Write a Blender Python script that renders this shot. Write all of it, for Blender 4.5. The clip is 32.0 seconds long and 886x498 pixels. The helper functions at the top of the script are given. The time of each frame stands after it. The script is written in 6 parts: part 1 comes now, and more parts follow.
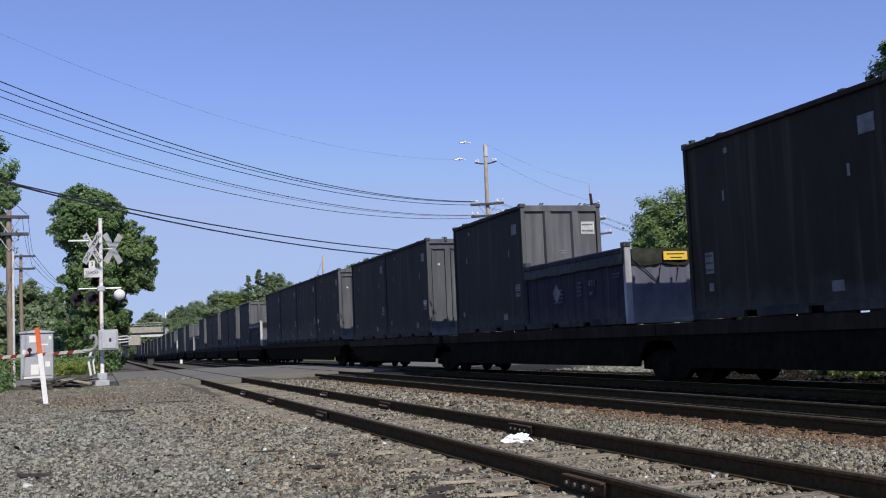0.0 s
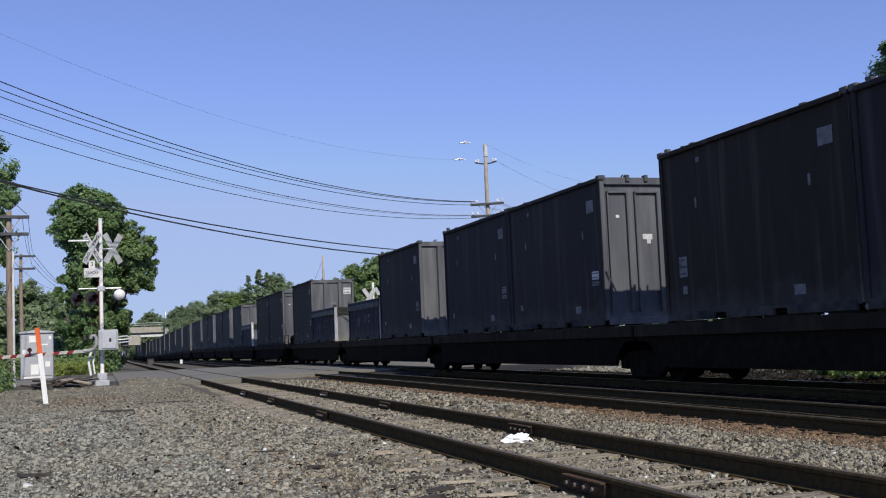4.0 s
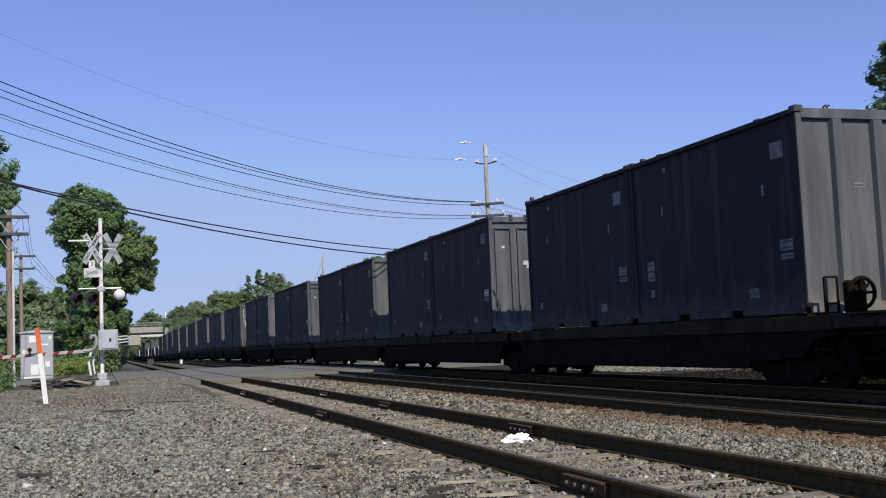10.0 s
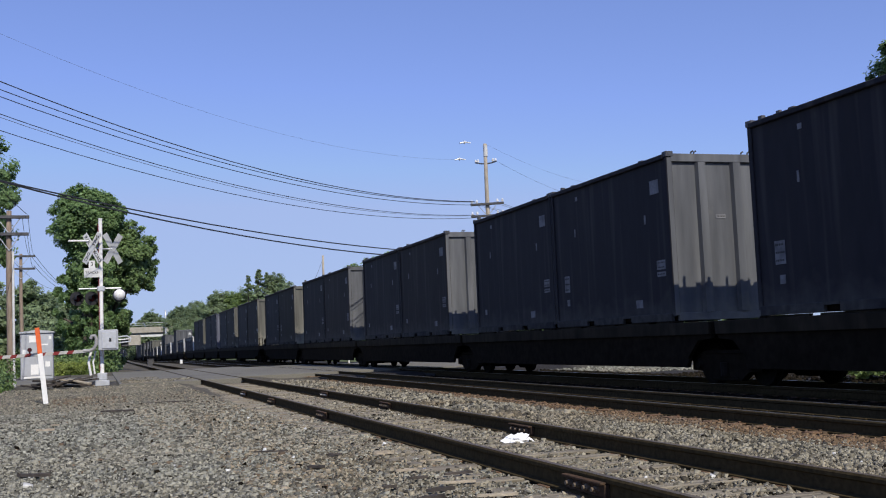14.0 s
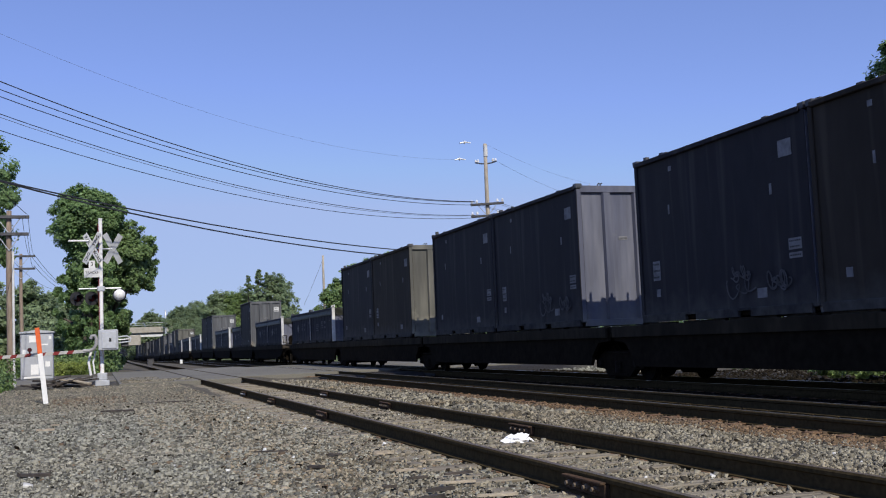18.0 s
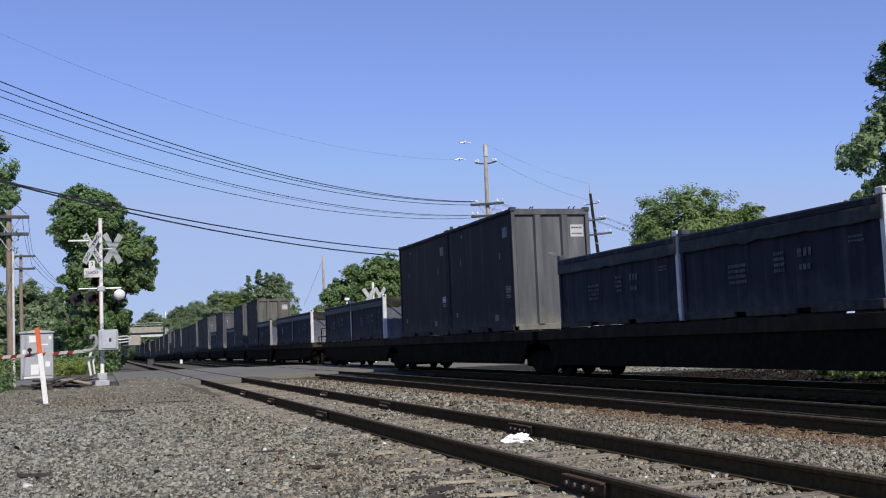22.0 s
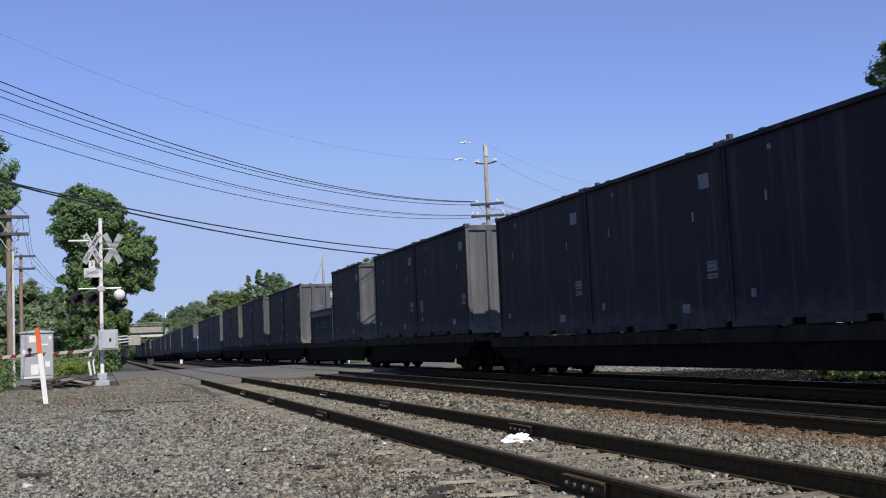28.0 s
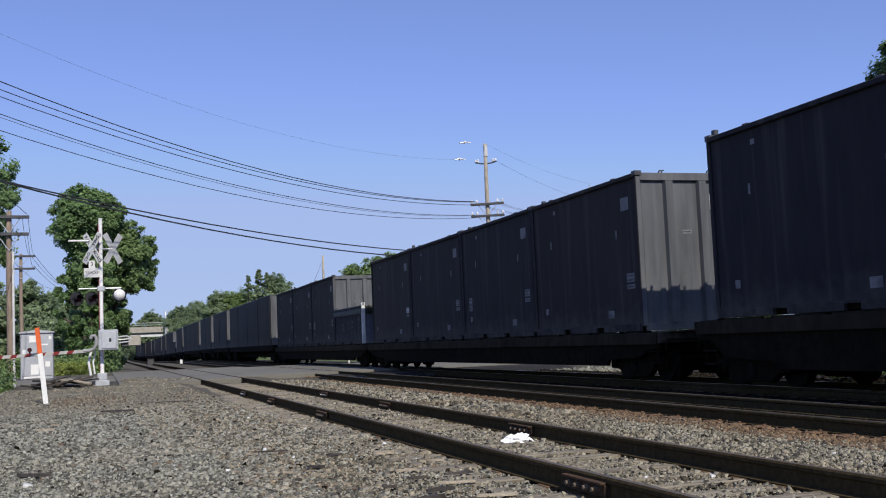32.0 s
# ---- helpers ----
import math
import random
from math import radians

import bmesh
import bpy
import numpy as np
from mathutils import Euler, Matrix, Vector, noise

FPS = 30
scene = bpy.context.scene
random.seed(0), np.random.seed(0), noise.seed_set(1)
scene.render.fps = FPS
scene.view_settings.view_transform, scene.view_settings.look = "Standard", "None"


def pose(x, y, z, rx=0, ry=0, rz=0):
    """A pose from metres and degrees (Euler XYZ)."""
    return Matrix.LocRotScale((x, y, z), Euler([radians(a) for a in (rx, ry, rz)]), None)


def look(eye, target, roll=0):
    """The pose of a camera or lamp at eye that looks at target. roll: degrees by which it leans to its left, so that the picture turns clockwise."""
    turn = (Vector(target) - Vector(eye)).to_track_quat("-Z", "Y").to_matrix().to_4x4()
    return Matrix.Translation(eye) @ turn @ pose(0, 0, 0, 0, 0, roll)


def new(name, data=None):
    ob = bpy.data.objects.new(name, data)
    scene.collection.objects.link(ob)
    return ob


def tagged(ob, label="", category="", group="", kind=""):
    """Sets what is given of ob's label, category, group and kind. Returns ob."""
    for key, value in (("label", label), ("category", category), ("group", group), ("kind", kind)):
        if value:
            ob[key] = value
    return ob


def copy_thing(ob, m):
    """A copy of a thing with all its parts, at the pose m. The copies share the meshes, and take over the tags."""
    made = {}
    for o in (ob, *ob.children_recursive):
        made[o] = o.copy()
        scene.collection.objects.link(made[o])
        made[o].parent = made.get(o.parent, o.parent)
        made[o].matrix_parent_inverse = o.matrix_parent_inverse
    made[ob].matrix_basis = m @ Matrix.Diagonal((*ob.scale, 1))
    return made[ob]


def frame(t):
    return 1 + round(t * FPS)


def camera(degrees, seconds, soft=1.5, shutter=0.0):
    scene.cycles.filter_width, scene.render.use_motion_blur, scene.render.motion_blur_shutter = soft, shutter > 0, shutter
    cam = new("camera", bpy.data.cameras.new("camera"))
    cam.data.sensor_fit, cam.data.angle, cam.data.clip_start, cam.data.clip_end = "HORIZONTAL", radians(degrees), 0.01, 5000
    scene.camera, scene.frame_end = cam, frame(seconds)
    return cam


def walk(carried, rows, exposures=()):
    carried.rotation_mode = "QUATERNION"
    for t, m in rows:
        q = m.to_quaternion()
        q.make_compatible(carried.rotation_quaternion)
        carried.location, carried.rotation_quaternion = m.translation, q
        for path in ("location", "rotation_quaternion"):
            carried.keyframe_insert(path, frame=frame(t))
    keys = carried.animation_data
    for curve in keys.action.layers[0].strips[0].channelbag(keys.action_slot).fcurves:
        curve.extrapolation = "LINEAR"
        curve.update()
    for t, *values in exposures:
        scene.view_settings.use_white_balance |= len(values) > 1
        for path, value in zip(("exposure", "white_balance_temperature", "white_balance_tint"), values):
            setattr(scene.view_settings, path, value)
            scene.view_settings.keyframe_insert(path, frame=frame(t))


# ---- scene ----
# ---- camera: stands still beside the tracks ----
cam = camera(45.27, 32.0, soft=1.08)
EYE = (0.0, 0.0, 1.17)
AIM = look(EYE, (3.0797, 9.4749, 2.0309), -2.4)
walk(cam, [(0.0, AIM), (32.0, AIM)], exposures=[(0.0, 0.0), (32.0, 0.0)])

# ---- world, sun ----
SUN_ELEV, SUN_DIR = 43.0, (0.12, -1.0)      # sun stands behind the camera, a little to the right
world = bpy.data.worlds.new("sky")
scene.world = world
world.use_nodes = True
wn = world.node_tree.nodes
sky = wn.new("ShaderNodeTexSky")
sky.sky_type = "NISHITA"
sky.sun_disc = False
sky.sun_elevation = radians(SUN_ELEV)
sky.sun_rotation = math.atan2(SUN_DIR[0], SUN_DIR[1])
sky.air_density, sky.dust_density, sky.ozone_density = 0.75, 0.05, 4.5
wn["Background"].inputs["Strength"].default_value = 0.188
cast = wn.new("ShaderNodeMixRGB")
cast.blend_type = "MULTIPLY"
cast.inputs["Fac"].default_value = 1.0
cast.inputs["Color2"].default_value = (0.945, 0.95, 1.35, 1)      # the film's violet-blue sky
veil = wn.new("ShaderNodeGamma")      # morning haze evens the sky out
veil.inputs["Gamma"].default_value = 0.72
world.node_tree.links.new(sky.outputs[0], veil.inputs["Color"])
world.node_tree.links.new(veil.outputs[0], cast.inputs["Color1"])
haze = wn.new("ShaderNodeMixRGB")      # whitish haze dulls the low sky
haze.blend_type = "DARKEN"
haze.inputs["Fac"].default_value = 0.85
haze.inputs["Color2"].default_value = (2.0, 2.6, 4.6, 1)
world.node_tree.links.new(cast.outputs[0], haze.inputs["Color1"])
split, join = wn.new("ShaderNodeSeparateColor"), wn.new("ShaderNodeCombineColor")      # the haze turns the low sky whitish
over, fade, less = (wn.new("ShaderNodeMath") for k in range(3))
over.operation, over.inputs[1].default_value, over.use_clamp = "SUBTRACT", 1.6, True
fade.operation, fade.inputs[1].default_value = "MULTIPLY", 0.95
less.operation = "SUBTRACT"
world.node_tree.links.new(haze.outputs[0], split.inputs[0])
world.node_tree.links.new(split.outputs[0], over.inputs[0])
world.node_tree.links.new(over.outputs[0], fade.inputs[0])
world.node_tree.links.new(split.outputs[2], less.inputs[0])
world.node_tree.links.new(fade.outputs[0], less.inputs[1])
world.node_tree.links.new(split.outputs[0], join.inputs[0])
world.node_tree.links.new(split.outputs[1], join.inputs[1])
world.node_tree.links.new(less.outputs[0], join.inputs[2])
world.node_tree.links.new(join.outputs[0], wn["Background"].inputs["Color"])
sun = new("sun", bpy.data.lights.new("sun", "SUN"))
sun.data.energy, sun.data.angle, sun.data.color = 4.35, radians(0.5), (1.0, 0.94, 0.83)
flat = math.hypot(*SUN_DIR)
ce = math.cos(radians(SUN_ELEV))
sun.matrix_world = look((SUN_DIR[0] / flat * ce * 50, SUN_DIR[1] / flat * ce * 50, math.sin(radians(SUN_ELEV)) * 50), (0, 0, 0))


# ---- materials ----
def mat(name, base, rough=0.7, metal=0.0, vary=0.3, grain=12.0, blotch=1.2, tint=None, amount=0.5, bump=0.15,
        bump_scale=None, stretch=(1, 1, 1), island=0.0, translucent=0.0, spec=0.4, lo=0.45, hi=0.7):
    """A paint, metal, stone or leaf surface: base colour with fine grain, broad blotches towards tint, and relief."""
    m = bpy.data.materials.new(name)
    m.use_nodes = True
    nt = m.node_tree
    n, l = nt.nodes, nt.links
    bsdf = n["Principled BSDF"]
    tc = n.new("ShaderNodeTexCoord")
    info = n.new("ShaderNodeObjectInfo")
    off = n.new("ShaderNodeVectorMath")
    off.operation = "MULTIPLY_ADD"
    off.inputs[1].default_value = stretch
    sc = n.new("ShaderNodeMath")
    sc.operation = "MULTIPLY"
    sc.inputs[1].default_value = 37.0
    l.new(info.outputs["Random"], sc.inputs[0])
    l.new(tc.outputs["Object"], off.inputs[0])
    l.new(sc.outputs[0], off.inputs[2])
    n1 = n.new("ShaderNodeTexNoise")
    n1.inputs["Scale"].default_value, n1.inputs["Detail"].default_value = grain, 5
    n2 = n.new("ShaderNodeTexNoise")
    n2.inputs["Scale"].default_value, n2.inputs["Detail"].default_value = blotch, 4
    for k in (n1, n2):
        l.new(off.outputs[0], k.inputs["Vector"])
    ramp = n.new("ShaderNodeValToRGB")
    ramp.color_ramp.elements[0].position, ramp.color_ramp.elements[1].position = lo, hi
    l.new(n2.outputs["Fac"], ramp.inputs["Fac"])
    mul = n.new("ShaderNodeMath")
    mul.operation = "MULTIPLY"
    mul.inputs[1].default_value = amount
    l.new(ramp.outputs["Color"], mul.inputs[0])
    mix = n.new("ShaderNodeMixRGB")
    mix.inputs["Color1"].default_value = (*base, 1)
    mix.inputs["Color2"].default_value = (*(tint or [c * 0.6 for c in base]), 1)
    l.new(mul.outputs[0], mix.inputs["Fac"])
    gr = n.new("ShaderNodeMapRange")
    gr.inputs["From Min"].default_value, gr.inputs["From Max"].default_value = 0.3, 0.7
    gr.inputs["To Min"].default_value, gr.inputs["To Max"].default_value = 1 - vary, 1 + vary
    l.new(n1.outputs["Fac"], gr.inputs["Value"])
    sh = n.new("ShaderNodeVectorMath")
    sh.operation = "SCALE"
    l.new(mix.outputs["Color"], sh.inputs[0])
    l.new(gr.outputs[0], sh.inputs["Scale"])
    col = sh.outputs[0]
    if island:
        geo = n.new("ShaderNodeNewGeometry")
        r2 = n.new("ShaderNodeMapRange")
        r2.inputs["To Min"].default_value, r2.inputs["To Max"].default_value = 1 - island, 1 + island
        l.new(geo.outputs["Random Per Island"], r2.inputs["Value"])
        s2 = n.new("ShaderNodeVectorMath")
        s2.operation = "SCALE"
        l.new(col, s2.inputs[0])
        l.new(r2.outputs[0], s2.inputs["Scale"])
        col = s2.outputs[0]
    l.new(col, bsdf.inputs["Base Color"])
    bsdf.inputs["Roughness"].default_value = rough
    bsdf.inputs["Metallic"].default_value = metal
    bsdf.inputs["Specular IOR Level"].default_value = spec
    if bump:
        b = n.new("ShaderNodeBump")
        b.inputs["Strength"].default_value, b.inputs["Distance"].default_value = bump, 0.02
        if bump_scale:
            n3 = n.new("ShaderNodeTexNoise")
            n3.inputs["Scale"].default_value, n3.inputs["Detail"].default_value = bump_scale, 3
            l.new(off.outputs[0], n3.inputs["Vector"])
            l.new(n3.outputs["Fac"], b.inputs["Height"])
        else:
            l.new(n1.outputs["Fac"], b.inputs["Height"])
        l.new(b.outputs[0], bsdf.inputs["Normal"])
    if translucent:
        tr = n.new("ShaderNodeBsdfTranslucent")
        l.new(col, tr.inputs["Color"])
        mx = n.new("ShaderNodeMixShader")
        mx.inputs[0].default_value = translucent
        l.new(bsdf.outputs[0], mx.inputs[1])
        l.new(tr.outputs[0], mx.inputs[2])
        l.new(mx.outputs[0], n["Material Output"].inputs["Surface"])
    return m


# container paints: broad faded patches, faint vertical streaks
def paint(name, base, dust, amount=0.6):
    m = mat(name, base, rough=0.7, vary=0.12, grain=5, blotch=0.75, tint=dust, amount=amount, bump=0.05, stretch=(1, 1, 0.3), spec=0.15, lo=0.48, hi=0.8)
    n, l = m.node_tree.nodes, m.node_tree.links
    src = n["Principled BSDF"].inputs["Base Color"].links[0].from_socket
    tc, mp, no, k, mix = (n.new("ShaderNode" + q) for q in ("TexCoord", "Mapping", "TexNoise", "MapRange", "MixRGB"))
    mp.inputs["Scale"].default_value = (1.0, 1.0, 0.05)
    no.inputs["Scale"].default_value, no.inputs["Detail"].default_value = 3.2, 2
    k.inputs["From Min"].default_value, k.inputs["From Max"].default_value, k.inputs["To Max"].default_value = 0.55, 0.72, 0.75
    mix.inputs["Color2"].default_value = (*[c * 1.5 for c in dust], 1)
    l.new(tc.outputs["Object"], mp.inputs["Vector"])
    l.new(mp.outputs[0], no.inputs["Vector"])
    l.new(no.outputs["Fac"], k.inputs["Value"])
    l.new(k.outputs[0], mix.inputs["Fac"])
    l.new(src, mix.inputs["Color1"])
    l.new(mix.outputs[0], n["Principled BSDF"].inputs["Base Color"])
    return m


def road_dust(m, colour=(0.085, 0.082, 0.074), top=0.8, amount=0.6):
    """Dust thrown up from the track: ragged patches that thin out upwards from the foot of a wall."""
    nt = m.node_tree
    n, l = nt.nodes, nt.links
    bsdf = n["Principled BSDF"]
    src = bsdf.inputs["Base Color"].links[0].from_socket
    tc = n.new("ShaderNodeTexCoord")
    sep = n.new("ShaderNodeSeparateXYZ")
    l.new(tc.outputs["Object"], sep.inputs[0])
    no = n.new("ShaderNodeTexNoise")
    no.inputs["Scale"].default_value, no.inputs["Detail"].default_value = 2.6, 7
    l.new(tc.outputs["Object"], no.inputs["Vector"])
    h = n.new("ShaderNodeMapRange")
    h.inputs["From Min"].default_value, h.inputs["From Max"].default_value = 0.0, top
    h.inputs["To Min"].default_value, h.inputs["To Max"].default_value = 0.45, -0.15
    l.new(sep.outputs["Z"], h.inputs["Value"])
    add = n.new("ShaderNodeMath")
    l.new(h.outputs[0], add.inputs[0])
    l.new(no.outputs["Fac"], add.inputs[1])
    k = n.new("ShaderNodeMapRange")
    k.inputs["From Min"].default_value, k.inputs["From Max"].default_value = 0.5, 1.0
    k.inputs["To Max"].default_value = amount
    l.new(add.outputs[0], k.inputs["Value"])
    mix = n.new("ShaderNodeMixRGB")
    mix.inputs["Color2"].default_value = (*colour, 1)
    l.new(k.outputs[0], mix.inputs["Fac"])
    l.new(src, mix.inputs["Color1"])
    l.new(mix.outputs[0], bsdf.inputs["Base Color"])
    return m


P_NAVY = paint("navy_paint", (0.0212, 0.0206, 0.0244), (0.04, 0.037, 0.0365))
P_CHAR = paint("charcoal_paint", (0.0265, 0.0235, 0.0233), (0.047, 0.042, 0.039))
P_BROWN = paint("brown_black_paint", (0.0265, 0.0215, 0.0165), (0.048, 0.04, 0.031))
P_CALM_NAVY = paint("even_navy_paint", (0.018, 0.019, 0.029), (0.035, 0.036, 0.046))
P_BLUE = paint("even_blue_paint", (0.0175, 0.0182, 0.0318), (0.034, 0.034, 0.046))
for paint_mat in (P_NAVY, P_CHAR, P_BROWN, P_BLUE, P_CALM_NAVY):
    road_dust(paint_mat)
P_DUSTY = road_dust(paint("dust_covered_navy_paint", (0.027, 0.0255, 0.028), (0.052, 0.049, 0.045), 0.8), (0.125, 0.116, 0.094), 1.7, 0.75)
FLANGE = mat("dusty_deck_edge", (0.034, 0.028, 0.019), rough=0.85, vary=0.3, grain=6, blotch=1.5, tint=(0.016, 0.013, 0.009), amount=0.9, bump=0.1, spec=0.06, stretch=(1, 1, 0.4))
BOTTOM_RAIL = mat("dusty_bottom_rail", (0.062, 0.06, 0.055), rough=0.85, vary=0.3, grain=5, blotch=1.1, tint=(0.03, 0.03, 0.032), amount=0.9, bump=0.1, spec=0.1)
REFLECTOR = mat("faded_yellow_reflector", (0.34, 0.3, 0.04), rough=0.5, vary=0.25, grain=9, tint=(0.15, 0.13, 0.03), amount=0.8, bump=0)


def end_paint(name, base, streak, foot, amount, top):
    """A sunlit end wall, the sun put into its colour: cool worn paint with vertical streaks, and pale road dust caked
    above the sill.
    """
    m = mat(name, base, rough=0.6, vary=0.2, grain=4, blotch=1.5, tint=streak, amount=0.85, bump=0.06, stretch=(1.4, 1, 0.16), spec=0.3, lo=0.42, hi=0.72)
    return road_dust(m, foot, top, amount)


# sunlight is part of these colours, besides the wear and dust
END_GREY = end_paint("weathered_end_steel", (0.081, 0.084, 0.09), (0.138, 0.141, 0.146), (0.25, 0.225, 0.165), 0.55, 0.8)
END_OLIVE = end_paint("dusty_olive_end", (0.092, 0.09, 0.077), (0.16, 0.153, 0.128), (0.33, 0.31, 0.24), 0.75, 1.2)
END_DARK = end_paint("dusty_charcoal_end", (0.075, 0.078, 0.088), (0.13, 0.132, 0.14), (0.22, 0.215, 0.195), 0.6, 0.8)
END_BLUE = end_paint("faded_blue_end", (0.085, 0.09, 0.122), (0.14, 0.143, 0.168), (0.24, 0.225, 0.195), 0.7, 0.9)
RAIL_DARK = mat("dark_frame_steel", (0.05, 0.052, 0.058), rough=0.5, vary=0.25, grain=7, tint=(0.10, 0.085, 0.07), amount=0.5, bump=0.05)
WHITE_ST = mat("white_sticker", (0.55, 0.55, 0.54), rough=0.6, vary=0.2, grain=20, tint=(0.25, 0.25, 0.26), amount=0.6, bump=0)
GREY_ST = mat("grey_sticker", (0.175, 0.175, 0.18), rough=0.6, vary=0.2, grain=20, tint=(0.06, 0.06, 0.066), amount=0.8, bump=0, blotch=5)
INK = mat("black_print", (0.03, 0.03, 0.03), rough=0.7, vary=0.1, bump=0)
FADED_INK = mat("faded_grey_print", (0.24, 0.24, 0.24), rough=0.7, vary=0.2, bump=0)
CHALK = mat("grey_spray_paint", (0.07, 0.07, 0.075), rough=0.7, vary=0.3, grain=6, tint=(0.035, 0.035, 0.042), amount=0.9, bump=0)
WHITE_POST = mat("white_post_paint", (0.62, 0.62, 0.6), rough=0.5, vary=0.12, grain=8, tint=(0.3, 0.28, 0.25), amount=0.5, bump=0.05)
TARP = mat("grey_green_tarpaulin", (0.026, 0.028, 0.021), rough=0.5, vary=0.3, grain=5, tint=(0.055, 0.055, 0.043), amount=0.6, bump=0.8, bump_scale=5, spec=0.1)
YELLOW = mat("yellow_placard", (0.75, 0.48, 0.04), rough=0.5, vary=0.1, bump=0)
CAR_BLACK = mat("sooty_car_black", (0.0135, 0.0105, 0.0072), spec=0.03, rough=0.9, vary=0.3, grain=6, tint=(0.022, 0.017, 0.0115), amount=0.5, bump=0.1)
WHEEL_ST = mat("wheel_steel", (0.013, 0.011, 0.0085), spec=0.05, rough=0.75, metal=0.0, vary=0.3, grain=10, tint=(0.018, 0.0135, 0.01), bump=0.1)
CAR_BROWN = mat("rusty_brown_car_end", (0.038, 0.032, 0.025), rough=0.85, vary=0.35, grain=9, blotch=3, tint=(0.09, 0.072, 0.052), amount=0.6, bump=0.15, spec=0.08)
GATE_WHITE = mat("weathered_gate_white", (0.42, 0.41, 0.38), rough=0.6, vary=0.15, grain=8, tint=(0.28, 0.27, 0.25), bump=0)
RAIL_RUST = mat("brown_rail_steel", (0.055, 0.041, 0.02), spec=0.03, rough=0.85, metal=0.0, vary=0.3, grain=18, blotch=3, tint=(0.07, 0.05, 0.026), amount=0.5, bump=0.15)
RAIL_SHINE = mat("worn_rail_head", (0.42, 0.41, 0.40), rough=0.32, metal=0.9, vary=0.15, grain=15, tint=(0.25, 0.23, 0.21), bump=0.03, stretch=(6, 0.3, 1))
RAIL_DULL = mat("dull_rail_head", (0.11, 0.09, 0.062), rough=0.6, metal=0.15, vary=0.2, grain=15, tint=(0.12, 0.08, 0.06), bump=0.05, stretch=(6, 0.3, 1))
TIE = mat("weathered_tie_wood", (0.235, 0.202, 0.146), rough=0.9, vary=0.4, grain=7, blotch=2.2, tint=(0.09, 0.072, 0.055), amount=0.7, bump=0.6,
          stretch=(0.35, 4, 2))
TIE_DARK = mat("dark_tie_wood", spec=0.1, base=(0.028, 0.021, 0.015), rough=0.9, vary=0.4, grain=7, blotch=2.2, tint=(0.02, 0.015, 0.011), amount=0.7, bump=0.5, stretch=(0.35, 4, 2))
STONE = mat("ballast_stone", (0.19, 0.188, 0.155), rough=0.9, vary=0.25, grain=30, blotch=0.22, tint=(0.186, 0.171, 0.132), amount=0.9, bump=0.5, island=0.8, lo=0.46, hi=0.64)
STONE_FINE = mat("fine_grey_gravel", (0.215, 0.202, 0.156), rough=0.9, vary=0.25, grain=30, blotch=0.4, tint=(0.19, 0.166, 0.118), amount=0.8, bump=0.4, island=0.35)
STONE_WARM = mat("earthy_crushed_stone", (0.2, 0.18, 0.135), rough=0.9, vary=0.25, grain=30, blotch=0.3, tint=(0.19, 0.15, 0.098), amount=0.9, bump=0.5, island=0.8)
BALLAST = mat("dirty_ballast_stone", (0.188, 0.172, 0.13), rough=0.9, vary=0.25, grain=30, blotch=0.6, tint=(0.15, 0.118, 0.074), amount=0.8, bump=0.4, island=0.85)
STONE_RUST = mat("rust_stained_stone", (0.14, 0.092, 0.052), rough=0.9, vary=0.25, grain=30, blotch=0.8, tint=(0.15, 0.125, 0.1), amount=0.7, bump=0.3, island=0.55)
# dark from soot, and from shade beside the train put into the colour
STONE_SOOT_SHADE = mat("sooty_ballast_stone", spec=0.05, base=(0.018, 0.0145, 0.010), rough=0.9, vary=0.25, grain=30, blotch=0.8, tint=(0.015, 0.0125, 0.01), amount=0.7, bump=0.3, island=0.6)
ASPHALT = mat("grey_asphalt", (0.16, 0.15, 0.122), rough=0.85, vary=0.25, grain=30, blotch=0.25, tint=(0.125, 0.117, 0.096), amount=0.7, bump=0.3)
WOOD_POLE = mat("weathered_pole_wood", (0.40, 0.35, 0.28), rough=0.9, vary=0.3, grain=9, blotch=1.5, tint=(0.27, 0.22, 0.17), bump=0.3, stretch=(3, 3, 0.25))
ARM_WOOD = mat("dark_crossarm_wood", (0.075, 0.075, 0.08), rough=0.85, vary=0.3, grain=9, tint=(0.045, 0.042, 0.04), bump=0.3)
RUST_PLATE = mat("orange_rust_plate", (0.15, 0.088, 0.046), rough=0.9, vary=0.35, grain=25, blotch=5, tint=(0.10, 0.055, 0.033), amount=0.7, bump=0.3)
JOINT_BAR = mat("dark_rusty_joint_bar", (0.075, 0.046, 0.028), rough=0.85, vary=0.35, grain=25, blotch=7, tint=(0.045, 0.033, 0.022), amount=0.8, bump=0.3, spec=0.1)
BOLT_PALE = mat("worn_bolt_steel", (0.15, 0.115, 0.08), rough=0.7, vary=0.3, grain=25, tint=(0.12, 0.08, 0.05), amount=0.7, bump=0.2)
GREY_POST = mat("bare_grey_post", (0.33, 0.33, 0.335), rough=0.6, vary=0.2, grain=8, blotch=2, tint=(0.16, 0.15, 0.145), amount=0.7, bump=0.05, stretch=(1, 1, 0.3))
WOOD_PALE = mat("pale_scrap_wood", (0.34, 0.29, 0.215), rough=0.9, vary=0.3, grain=9, blotch=2, tint=(0.25, 0.2, 0.15), bump=0.4, stretch=(1, 5, 3))
WOOD_BURNT = mat("charred_scrap_wood", (0.045, 0.038, 0.034), rough=0.9, vary=0.4, grain=9, blotch=2, tint=(0.10, 0.08, 0.06), bump=0.5)
WIRE = mat("cable_black", (0.03, 0.032, 0.04), rough=0.6, vary=0.1, bump=0)
